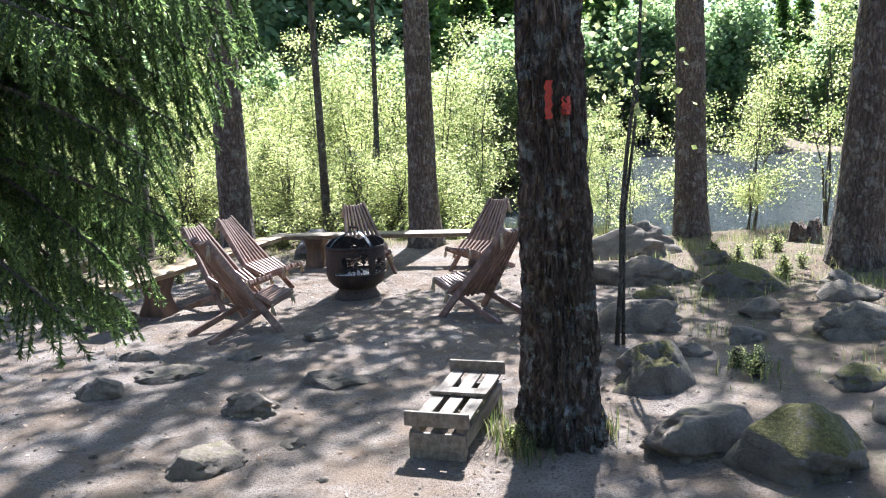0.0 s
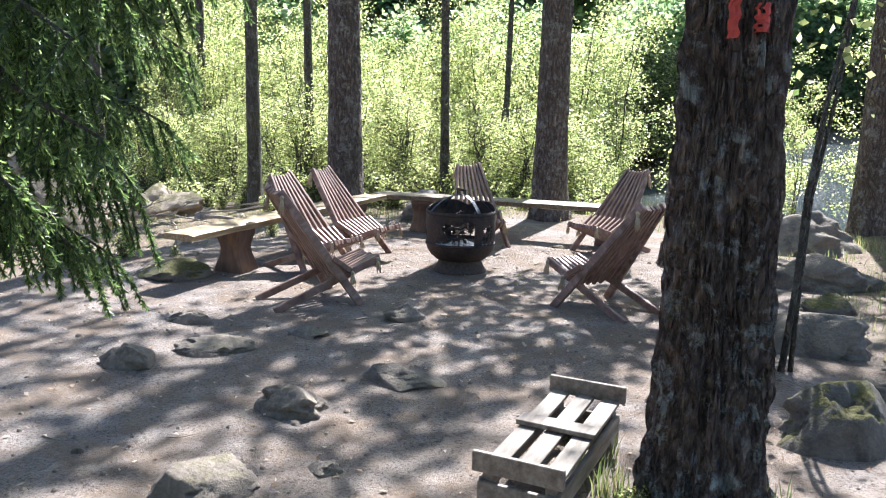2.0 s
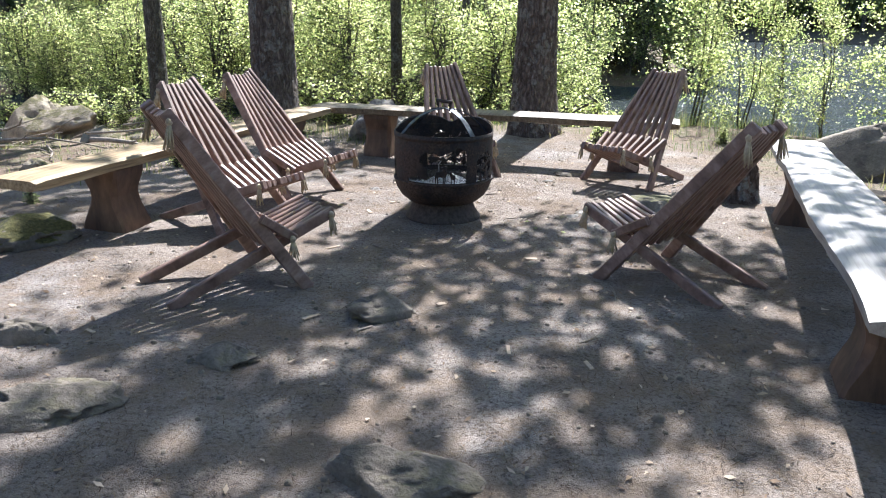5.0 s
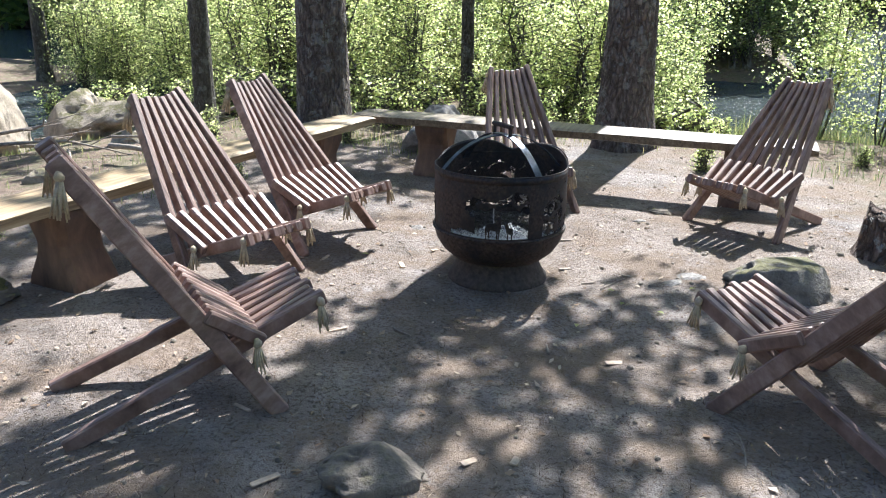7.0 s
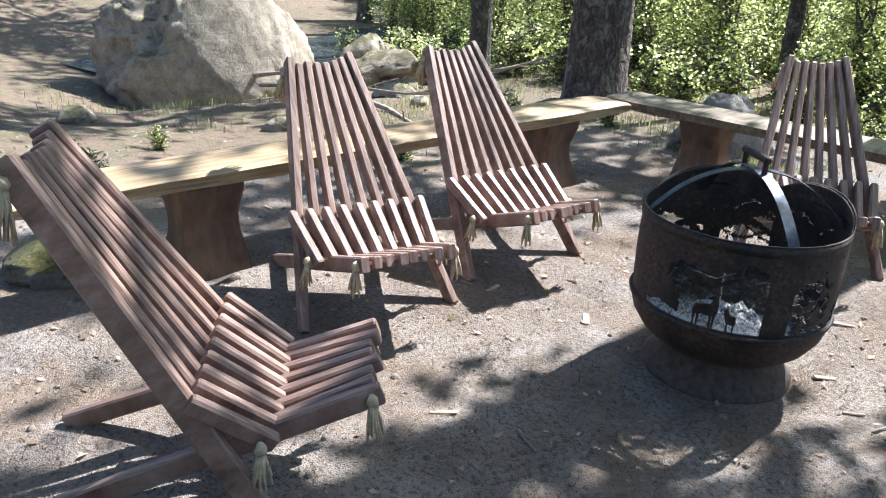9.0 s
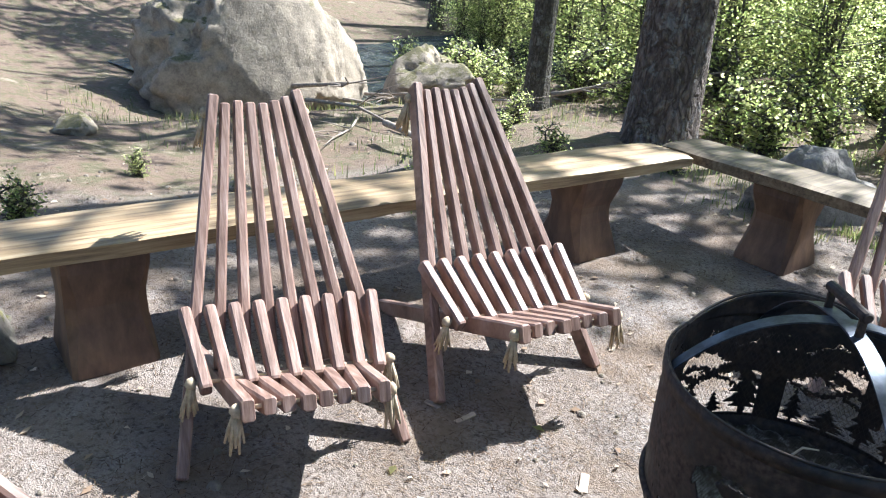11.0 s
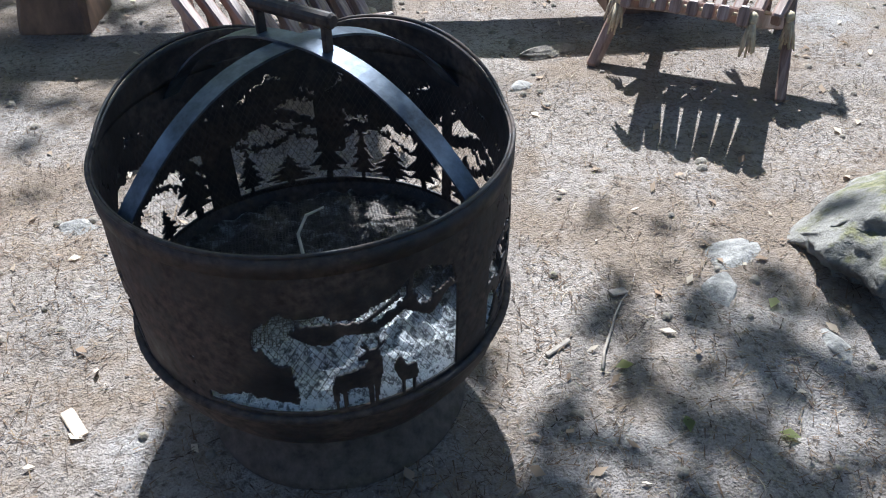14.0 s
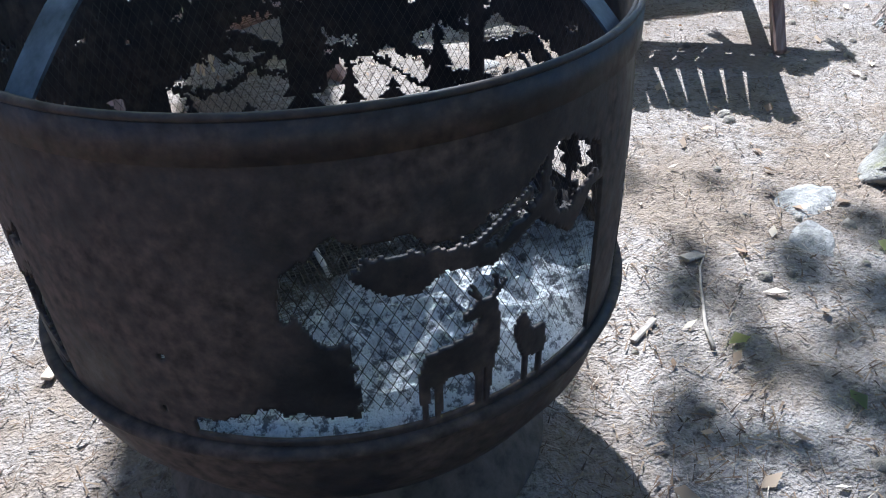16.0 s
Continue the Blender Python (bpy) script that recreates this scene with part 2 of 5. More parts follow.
def ash_material():
    m, nt, b = material("ash_and_charcoal", 0.95)
    v = coords(nt)
    n, f = noise_node(nt, v, 13.0, 8, 0.78), noise_node(nt, v, 70.0, 5, 0.8)
    col = ramp(nt, n, ((0.27, (0.06, 0.06, 0.065)), (0.36, (0.46, 0.47, 0.49)), (0.45, (0.86, 0.86, 0.87))))
    col = mix(nt, 0.85, col, ramp(nt, f, ((0.43, (0.06, 0.06, 0.075)), (0.51, (1, 1, 1)))), "MULTIPLY")
    # burnt-out coals lie in the middle and at the back, white cinders along the front
    sep = nt.nodes.new("ShaderNodeSeparateXYZ")
    nt.links.new(v, sep.inputs[0])
    add = nt.nodes.new("ShaderNodeMath")
    add.operation = "MULTIPLY_ADD"
    add.inputs[1].default_value = 0.35
    nt.links.new(n, add.inputs[0])
    nt.links.new(sep.outputs[1], add.inputs[2])
    coal = ramp(nt, noise_node(nt, v, 26.0, 5, 0.7), ((0.38, (0.018, 0.016, 0.016)), (0.52, (0.075, 0.066, 0.06)), (0.66, (0.34, 0.335, 0.34))))
    col = mix(nt, ramp(nt, add.outputs[0], ((0.03, (0, 0, 0)), (0.16, (1, 1, 1)))), col, coal)
    nt.links.new(col, b.inputs["Base Color"])
    bump(nt, b, mix(nt, 0.6, n, f), 1.0, 0.03)
    return m


ASH = ash_material()
ROPE = plain("hemp_rope", (0.46, 0.37, 0.25), 0.95, 0, 0.3, 60.0)
CHIP_WOOD = plain("split_chip_wood", (0.46, 0.36, 0.27), 0.85, 0, 0.3, 40.0)
RED_PAINT = plain("faded_red_paint", (0.50, 0.07, 0.05), 0.8, 0, 0.35, 20.0)


# ---------------------------------------------------------------- helpers of this scene
def mesh_of(bm, name, mat):
    me = bpy.data.meshes.new(name)
    bm.to_mesh(me)
    bm.free()
    me.materials.append(mat)
    return me


def part(name, bm, mat, parent, label="", smooth=False):
    me = mesh_of(bm, name, mat)
    if smooth:
        me.polygons.foreach_set("use_smooth", [True] * len(me.polygons))
    ob = new(name, me)
    ob.parent = parent
    return tagged(ob, label)


def thing(name, label, category, at=(0, 0, 0), turn=0.0, group="", kind=""):
    ob = new(name)
    ob.empty_display_size = 0.1
    ob.matrix_world = pose(*at, 0, 0, turn)
    return tagged(ob, label, category, group, kind)


def data_mesh(name, verts, faces, mat, smooth=False):
    me = bpy.data.meshes.new(name)
    me.from_pydata([tuple(v) for v in verts], [], [tuple(f) for f in faces])
    me.materials.append(mat)
    if smooth:
        me.polygons.foreach_set("use_smooth", [True] * len(me.polygons))
    return me


def stick(bm, p, q, w, d, side=(0, 1, 0), ch=0.004):
    """A chamfered bar from p to q, w wide along side and d deep."""
    p, q = Vector(p), Vector(q)
    a = (q - p).normalized()
    s = Vector(side)
    s = (s - a * s.dot(a)).normalized()
    n = a.cross(s)
    ring = [(w / 2, d / 2 - ch), (w / 2 - ch, d / 2), (-w / 2 + ch, d / 2), (-w / 2, d / 2 - ch),
            (-w / 2, -d / 2 + ch), (-w / 2 + ch, -d / 2), (w / 2 - ch, -d / 2), (w / 2, -d / 2 + ch)]
    loops = []
    for c, k in ((p, 0.86), (p + a * ch, 1.0), (q - a * ch, 1.0), (q, 0.86)):
        loops.append([bm.verts.new(c + s * (x * k) + n * (y * k)) for x, y in ring])
    for u, v in zip(loops, loops[1:]):
        for i in range(8):
            bm.faces.new((u[i], u[(i + 1) % 8], v[(i + 1) % 8], v[i]))
    bm.faces.new(loops[0][::-1])
    bm.faces.new(loops[-1])
    bmesh.ops.recalc_face_normals(bm, faces=bm.faces)


def tube(bm, points, radii, sides=8, cap=True):
    """A round bar through points with a radius at each."""
    points = [Vector(p) for p in points]
    loops = []
    ref = Vector((0.31, 0.17, 0.94))
    for i, p in enumerate(points):
        a = (points[min(i + 1, len(points) - 1)] - points[max(i - 1, 0)]).normalized()
        if abs(a.dot(ref)) > 0.95:
            ref = Vector((0.94, 0.1, 0.3))
        s = a.cross(ref).normalized()
        n = a.cross(s)
        loops.append([bm.verts.new(p + (s * math.cos(t) + n * math.sin(t)) * radii[i]) for t in (k * math.tau / sides for k in range(sides))])
    for u, v in zip(loops, loops[1:]):
        for i in range(sides):
            bm.faces.new((u[i], u[(i + 1) % sides], v[(i + 1) % sides], v[i]))
    if cap:
        bm.faces.new(loops[0][::-1])
        bm.faces.new(loops[-1])


def smoothstep(a, b, x):
    t = min(1.0, max(0.0, (x - a) / (b - a)))
    return t * t * (3 - 2 * t)


# ---------------------------------------------------------------- ground, lake
def shore(x):
    return 15.2 + 0.25 * math.sin(x * 1.1) + (0.62 * max(0.0, 0.6 - x)) ** 1.35


def ground_z(x, y):
    v = Vector((x, y, 0))
    clear = 1 - smoothstep(3.0, 5.0, math.hypot((x + 0.9) / 1.0, (y - 7.6) / 1.6))
    z = noise.noise(v * 0.55) * (0.03 + 0.10 * (1 - clear)) + noise.noise(v * 2.3 + Vector((7, 1, 3))) * (0.012 + 0.03 * (1 - clear)) + noise.noise(v * 9.0) * 0.005
    z += 0.10 * smoothstep(1.8, 3.6, x) * (1 - smoothstep(9, 13, y))
    z -= 0.9 * smoothstep(shore(x) - 2.3, shore(x) + 1.6, y) * (1 - smoothstep(60, 85, y + 0.4 * x)) * (1 - smoothstep(24, 27.5, y) * (1 - smoothstep(2.6, 5.0, x - 0.12 * (y - 26))))
    z += -(0.28 * smoothstep(-3.8, -6.2, x) + 0.34 * smoothstep(-5.6, -8.6, x)) * smoothstep(8.0, 12, y) + 0.16 * max(0.0, -x - 11.2) * (1 - smoothstep(15, 26, y))
    z += 2.5 * smoothstep(75, 120, y + 0.4 * x)
    return z


def forest_share(x, y):
    n = noise.noise(Vector((x * 0.8, y * 0.8, 4))) * 0.8
    d = math.hypot((x + 0.9) / 1.0, (y - 7.4) / 1.45)
    if y > 19 or abs(x) > 12:
        return 1.0
    return max(smoothstep(3.2, 4.6, d + n), 0.75 * smoothstep(1.7, 3.0, x + n * 0.6) * smoothstep(2.5, 4, y))


def axis_steps(lo, hi, step, reach):
    inner = list(np.arange(lo, hi + 1e-6, step))
    out, d = [], step
    p = 0.0
    while p < reach:
        d *= 1.22
        p += d
        out.append(p)
    return [lo - q for q in reversed(out)] + inner + [hi + q for q in out]


def build_ground():
    xs, ys = axis_steps(-6.0, 5.5, 0.075, 420), axis_steps(0.5, 15.5, 0.075, 420)
    verts = [(x, y, ground_z(x, y)) for y in ys for x in xs]
    w = len(xs)
    faces = [(j * w + i, j * w + i + 1, (j + 1) * w + i + 1, (j + 1) * w + i) for j in range(len(ys) - 1) for i in range(w - 1)]
    me = data_mesh("ground", verts, faces, SOIL, True)
    att = me.attributes.new("forest", "FLOAT", "POINT")
    att.data.foreach_set("value", [forest_share(x, y) for x, y, z in verts])
    return tagged(new("ground", me), "trodden sandy forest soil with needles and ash", "ground", kind="structure")


build_ground()
LAKE_Z = -0.55
bm = bmesh.new()
for (x0, y0, x1, y1) in ((-60, 12, 260, 130),):
    vs = [bm.verts.new((x, y, LAKE_Z)) for x, y in ((x0, y0), (x1, y0), (x1, y1), (x0, y1))]
    bm.faces.new(vs)
lake = new("water", mesh_of(bm, "water", WATER))
tagged(lake, "rippled lake water glittering in the sun", "water", kind="structure")


# ---------------------------------------------------------------- chairs
def chair_tassel(chair, at, length, seed, lean=(0, 0)):
    rnd = random.Random(seed)
    bm = bmesh.new()
    bmesh.ops.create_icosphere(bm, subdivisions=2, radius=0.016, matrix=Matrix.Translation(at) @ Matrix.Diagonal((1.0, 1.0, 1.25, 1)))
    for v in bm.verts:
        v.co += Vector((rnd.uniform(-1, 1), rnd.uniform(-1, 1), rnd.uniform(-1, 1))) * 0.003
    for k in range(11):
        t = k / 11 * math.tau
        r = rnd.uniform(0.004, 0.017)
        ln = length * rnd.uniform(0.75, 1.05)
        p0 = Vector(at) + Vector((math.cos(t) * 0.006, math.sin(t) * 0.006, -0.008))
        p1 = p0 + Vector((math.cos(t) * r * 0.7 + lean[0] * 0.5, math.sin(t) * r * 0.7 + lean[1] * 0.5, -ln * 0.5))
        p2 = p0 + Vector((math.cos(t) * r * 1.3 + lean[0] + rnd.uniform(-.006, .006), math.sin(t) * r * 1.3 + lean[1] + rnd.uniform(-.006, .006), -ln))
        tube(bm, (p0, p1, p2), (0.0042, 0.0048, 0.003), 5)
    part("tassel", bm, ROPE, chair, "frayed hemp rope tassel", True)


def build_chair(run=0.70, rise=0.92, name="stick_chair"):
    """A folding slatted chair whose back leans run metres over a rise."""
    c = thing(name, "brown stained slatted stick chair with knotted rope tassels", "chair", group="chairs round the fire pit")
    back = lambda u, t, off=0.0: Vector((-run * t + off, u * (0.325 - 0.19 * t), rise * t))
    n = 8
    us = [-1 + 2 * i / (n - 1) for i in range(n)]
    rnd = random.Random(4)
    for i, u in enumerate(us):
        bm = bmesh.new()
        outer = i in (0, n - 1)
        top = 1.0 + rnd.uniform(-0.012, 0.012) + (0.02 if outer else 0.0)
        p, q = back(u, 0.0 if outer else 0.235 + 0.03 * abs(u)), back(u, top)
        stick(bm, p, q, 0.034 if outer else 0.031, 0.068 if outer else 0.052, ch=0.006)
        part("front_leg" if outer else "back_slat", bm, CHAIR_WOOD, c)
    seat = lambda u, f: Vector((f, u * (0.165 + 0.06 * (0.21 - f) / 0.9), 0.345 - 0.375 * (0.21 - f)))
    for i, u in enumerate(us):
        bm = bmesh.new()
        if i in (0, n - 1):
            stick(bm, Vector((-0.70, math.copysign(0.225, u), 0.012)), seat(u * 1.06, 0.235), 0.034, 0.060, ch=0.006)
            part("rear_leg", bm, CHAIR_WOOD, c)
        else:
            stick(bm, seat(u * 1.25, -0.12), seat(u, 0.225 + 0.012 * math.cos(i * 2.1)), 0.037, 0.046, ch=0.006)
            part("seat_slat", bm, CHAIR_WOOD, c)
    for j in range(n + 1):
        u = (-1 + 2 * (j - 0.5) / (n - 1))
        bm = bmesh.new()
        hi = back(u, 0.42, 0.03) + Vector((0, 0, 0.012))
        lo = Vector((-0.03, u * 0.215, 0.258))
        stick(bm, lo, hi, 0.034, 0.050, ch=0.007)
        part("seat_link", bm, CHAIR_WOOD, c)
    for a, b_ in (((0.01 - run, -0.15, rise - 0.035), (0.01 - run, 0.15, rise - 0.035)), ((-0.06, -0.27, 0.268), (-0.06, 0.27, 0.268)), ((0.205, -0.19, 0.345), (0.205, 0.19, 0.345))):
        bm = bmesh.new()
        tube(bm, (a, b_), (0.006, 0.006), 8)
        part("rope", bm, ROPE, c, "", True)
    k = 0
    for s in (-1, 1):
        for at, ln, lean in (((-run, s * 0.16, rise - 0.035), 0.13, (-0.015, s * 0.012)), ((-0.06, s * 0.285, 0.268), 0.10, (0, s * 0.01)), ((0.21, s * 0.20, 0.342), 0.105, (0.005, s * 0.006))):
            chair_tassel(c, at, ln, 20 + k, lean)
            k += 1
    return c


CHAIRS = [  # middle between the front feet, and the way it faces
    ((-2.125, 8.335), -25.0),
    ((-1.955, 9.165), -19.0),
    ((-0.92, 10.06), -66.0),
    ((0.345, 9.99), -129.5),
    ((0.26, 7.90), 137.0),
]
chair = build_chair(0.70, 0.90)
for i, ((x, y), a) in enumerate(CHAIRS):
    m = pose(x, y, ground_z(x, y) - 0.006, 0, 0, a)
    if i == 0:
        chair.matrix_world = m
    else:
        copy_thing(chair, m)
# one is folded more upright than the rest
upright = build_chair(0.60, 0.925)
upright.matrix_world = pose(-1.70, 7.47, ground_z(-1.70, 7.47) - 0.006, 0, 0, 43.0)


# ---------------------------------------------------------------- benches
def rough_plank(length, width, thick, seed, nx=8, ny=44):
    """A sawn plank along y with waney, worn edges; its top lies at z = 0."""
    bm = bmesh.new()
    off = Vector((seed * 3.1, seed * 1.7, 0))
    edge = lambda s, y: 0.018 * noise.noise(Vector((s * 5, y * 1.6, 0)) + off) + 0.007 * noise.noise(Vector((s * 5, y * 7.0, 3)) + off)
    top, bot = [], []
    for j in range(ny + 1):
        y = length * j / ny
        rt, rb = [], []
        for i in range(nx + 1):
            u = -1 + 2 * i / nx
            x = u * (width / 2) + u * edge(math.copysign(1, u), y) * abs(u)
            drop = 0.012 * abs(u) ** 8 + (0.008 if j in (0, ny) else 0)
            rt.append(bm.verts.new((x, y, -drop + 0.003 * noise.noise(Vector((x * 8, y * 3, 1)) + off))))
            rb.append(bm.verts.new((x * (1.0 - 0.03 * abs(u)), y, -thick + drop + 0.008 * noise.noise(Vector((x * 6, y * 2.5, 8)) + off))))
        top.append(rt), bot.append(rb)
    for j in range(ny):
        for i in range(nx):
            bm.faces.new((top[j][i], top[j][i + 1], top[j + 1][i + 1], top[j + 1][i]))
            bm.faces.new((bot[j][i], bot[j + 1][i], bot[j + 1][i + 1], bot[j][i + 1]))
        bm.faces.new((top[j][0], top[j + 1][0], bot[j + 1][0], bot[j][0]))
        bm.faces.new((top[j][nx], bot[j][nx], bot[j + 1][nx], top[j + 1][nx]))
    for j in (0, ny):
        for i in range(nx):
            bm.faces.new((top[j][i], bot[j][i], bot[j][i + 1], top[j][i + 1]))
    bmesh.ops.recalc_face_normals(bm, faces=bm.faces)
    return bm


def block_leg(w, d, h, seed):
    """A hewn block leg: wide foot, waist and wide head with flat facets."""
    bm = bmesh.new()
    prof = ((-0.04, 1.17), (0.02, 1.18), (0.12, 1.10), (0.42, 0.80), (0.56, 0.73), (0.64, 0.75), (0.90, 0.98), (1.0, 1.0))
    loops = []
    for z, k in prof:
        ch = 0.12 if 0.25 < z < 0.8 else 0.06
        ww, dd = w / 2 * k, d / 2 * (0.82 + 0.18 * k)
        ring = [(ww, dd - ch * d), (ww - ch * w, dd), (-ww + ch * w, dd), (-ww, dd - ch * d), (-ww, -dd + ch * d), (-ww + ch * w, -dd), (ww - ch * w, -dd), (ww, -dd + ch * d)]
        loops.append([bm.verts.new((x + 0.006 * noise.noise(Vector((x * 9, y * 9, z * 5 + seed))), y, z * h)) for x, y in ring])
    for u, v in zip(loops, loops[1:]):
        for i in range(8):
            bm.faces.new((u[i], u[(i + 1) % 8], v[(i + 1) % 8], v[i]))
    bm.faces.new(loops[0][::-1])
    bm.faces.new(loops[-1])
    return bm


def build_bench(p, q, width, legs, seed, label, top=0.478, thick=0.075, mat=None, look_of="sun-bleached thick wooden plank"):
    """A plank bench from p to q (the middle of its ends), on block legs at the given shares of its length."""
    p, q = Vector((*p, 0)), Vector((*q, 0))
    run = q - p
    ang = math.degrees(math.atan2(run.y, run.x)) - 90
    b = thing("bench", label, "bench", (p.x, p.y, 0), ang, "benches round the fire pit")
    plank = part("seat_plank", rough_plank(run.length, width, thick, seed), mat or BENCH_TOP, b, look_of)
    plank.location.z = top
    for share in legs:
        leg = part("leg", block_leg(0.285, 0.275, top - thick + 0.004, seed + share), BENCH_LEG, b, "dark hewn hourglass block leg")
        leg.location = (0, run.length * share, 0)
    return b


build_bench((-3.20, 7.42), (-2.475, 11.02), 0.34, (0.215, 0.835), 1, "golden weathered plank bench on dark block legs behind chairs", look_of="golden-brown thick wooden plank")
build_bench((-2.52, 11.262), (0.96, 10.74), 0.37, (0.193, 0.869), 2, "long grey plank bench on block legs at the lake side", mat=BENCH_GREY, look_of="grey-brown weathered thick plank")
build_bench((0.955, 5.93), (1.68, 9.83), 0.39, (0.13, 0.80), 3, "pale worn plank bench beside the large tree", mat=BENCH_PALE, look_of="bleached pale grey thick plank")


# ---------------------------------------------------------------- fire pit
PIT = Vector((-0.966, 8.892, 0.0))
RIM_Z, RIM_R = 0.598, 0.342


def wrap(a):
    return (a + math.pi) % math.tau - math.pi


def tree_shape(a, z, a0, z0, h, w):
    """Inside a ragged spruce outline that stands at angle a0."""
    if not z0 <= z <= z0 + h:
        return False
    t = (z - z0) / h
    tier = 1 - (t * 5) % 1.0
    half = w * (1 - t) * (0.45 + 0.75 * tier) if t > 0.12 else w * 0.14
    return abs(a - a0) < half


def between(x, pts):
    """A value read off a broken line of (x, value) pairs."""
    for (x0, v0), (x1, v1) in zip(pts, pts[1:]):
        if x0 <= x <= x1:
            return v0 + (v1 - v0) * (x - x0) / (x1 - x0)
    return pts[0][1] if x < pts[0][0] else pts[-1][1]


def within(pts, x, y):
    """Whether (x, y) lies inside a closed outline."""
    hit = False
    for (x0, y0), (x1, y1) in zip(pts, pts[1:] + pts[:1]):
        if (y0 > y) != (y1 > y) and x < x0 + (y - y0) * (x1 - x0) / (y1 - y0):
            hit = not hit
    return hit


def limb(x0, y0, x1, y1, w0, w1):
    return ((x0 - w0, y0), (x0 + w0, y0), (x1 + w1, y1), (x1 - w1, y1))


# plain outlines in degrees round the wall and millimetres above the picture's foot
STAG = [((-12.8, 52), (-11.5, 76), (-7, 81), (-4.2, 86), (-2.8, 100), (-5.4, 101), (-5.4, 108), (-3, 118), (-0.4, 117), (0.4, 94), (0.4, 64), (-0.6, 45), (-3, 42), (-8, 44), (-11, 38)),
        limb(-12.0, 54, -12.0, -2, 0.9, 0.4), limb(-9.8, 48, -9.9, -2, 0.9, 0.4), limb(-3.1, 46, -3.0, -2, 0.8, 0.4), limb(-1.2, 48, -1.7, -2, 0.8, 0.4),
        limb(-2.6, 114, -4.2, 136, 0.35, 0.25), limb(-3.1, 122, -5.1, 131, 0.3, 0.22), limb(-1.2, 114, 1.6, 131, 0.35, 0.25), limb(0.2, 122, -0.4, 138, 0.3, 0.22)]
FAWN = [((4.4, 44), (3.5, 67), (4.2, 76), (5.2, 84), (6.0, 74), (6.8, 60), (10, 56), (10.3, 32), (9, 26), (5.6, 28)), limb(6.0, 32, 6.1, -2, 0.5, 0.3), limb(9.4, 32, 9.1, -2, 0.55, 0.3)]
STAG, FAWN = ([list(p) for p in shape] for shape in (STAG, FAWN))


def cut_away(a, z):
    """Whether the steel wall is cut out at angle a and height z: four picture windows with trees, ridges and plain beast outlines."""
    g = math.degrees(wrap(a))
    rag = 0.012 * noise.noise(Vector((a * 14, z * 40, 2))) + 0.010 * noise.noise(Vector((a * 40, z * 110, 5))) + 0.005 * noise.noise(Vector((a * 90, z * 260, 8)))
    if -127 < g < -56.5:
        if not 0.291 < z < 0.56:
            return False
        strip = between(g, ((-127, 0.308), (-114, 0.330), (-103, 0.312))) + 0.6 * rag
        if g < -101.5 + 130 * rag:
            hill = between(g, ((-111, 0.41), (-109, 0.43), (-106, 0.398), (-101, 0.396))) + 0.4 * rag
            top = between(g, ((-111, 0.452), (-110, 0.466), (-103, 0.499), (-100, 0.495))) + 0.5 * rag
            return z < strip or (g > -110.5 + 60 * rag and hill < z < top)
        top = between(g, ((-103, 0.499), (-98.6, 0.491), (-93, 0.497), (-90.5, 0.482), (-85, 0.476), (-79, 0.495), (-74.5, 0.503), (-71, 0.528), (-66, 0.529), (-58, 0.505), (-56, 0.46))) + 0.45 * rag
        if z > top:
            return False
        x, y = g + 80.0, (z - 0.292) * 1000
        if any(within(p, x, y) for p in STAG) or any(within(p, x, y) for p in FAWN):
            return False
        ridge = between(g, ((-101, 0.464), (-93, 0.455), (-89, 0.460), (-81, 0.452), (-73, 0.478), (-66, 0.452), (-60, 0.472))) + 0.6 * rag
        if abs(z - ridge) < between(g, ((-101, 0.004), (-97, 0.018), (-92, 0.019), (-88, 0.008), (-80, 0.009), (-70, 0.010), (-65, 0.016), (-60, 0.004))) + 0.5 * rag:
            return False
        if abs(g + 72.2 - (z - 0.48) * 40 - 60 * rag) < 0.7 and z > 0.47:
            return False
        if abs(z - between(g, ((-92, 0.47), (-84, 0.463), (-78, 0.484), (-74, 0.497)))) < 0.0035 and -92 < g < -74:
            return False
        return True
    for k, (lo, hi) in enumerate(((-42, 33), (37, 117), (128, 205))):
        if g < -100:
            g += 360
        if not lo < g < hi:
            continue
        u = (g - lo) / (hi - lo)
        top = 0.455 + 0.03 * math.sin(u * 9 + k * 2) + 0.02 * noise.noise(Vector((u * 12, k, 1))) + rag
        if not 0.292 < z < top:
            # thin engraved ridge lines above the picture
            line = 0.518 + 0.022 * math.sin(u * 17 + k) + rag
            return abs(z - line) < 0.0022 and noise.noise(Vector((u * 15, k, 7))) > -0.05
        for q in range(6):
            c = lo + (hi - lo) * (0.09 + 0.165 * q + 0.02 * math.sin(q * 5 + k * 2))
            h = 0.07 + 0.12 * ((q * 37 + k * 13) % 7) / 6
            if tree_shape(g, z, c + 40 * rag, 0.288, h, 5.2 + 2.4 * ((q + k) % 3)):
                return False
        # bare branches across the sky of the picture
        for b0, b1, w in ((0.40, 0.445, 0.011), (0.455, 0.395, 0.006), (0.37, 0.43, 0.005)):
            if abs(z - (b0 + (b1 - b0) * u + 0.018 * math.sin(u * 13 + k + b0 * 40) + rag)) < w:
                return False
        if 0.40 + 0.08 * k < u < 0.56 + 0.05 * k and z > 0.36 + rag:
            return False
        return True
    # worn pinholes
    return noise.noise(Vector((a * 23, z * 75, 9))) > (0.50 if -150 < g < -130 else 0.74) and z < 0.55


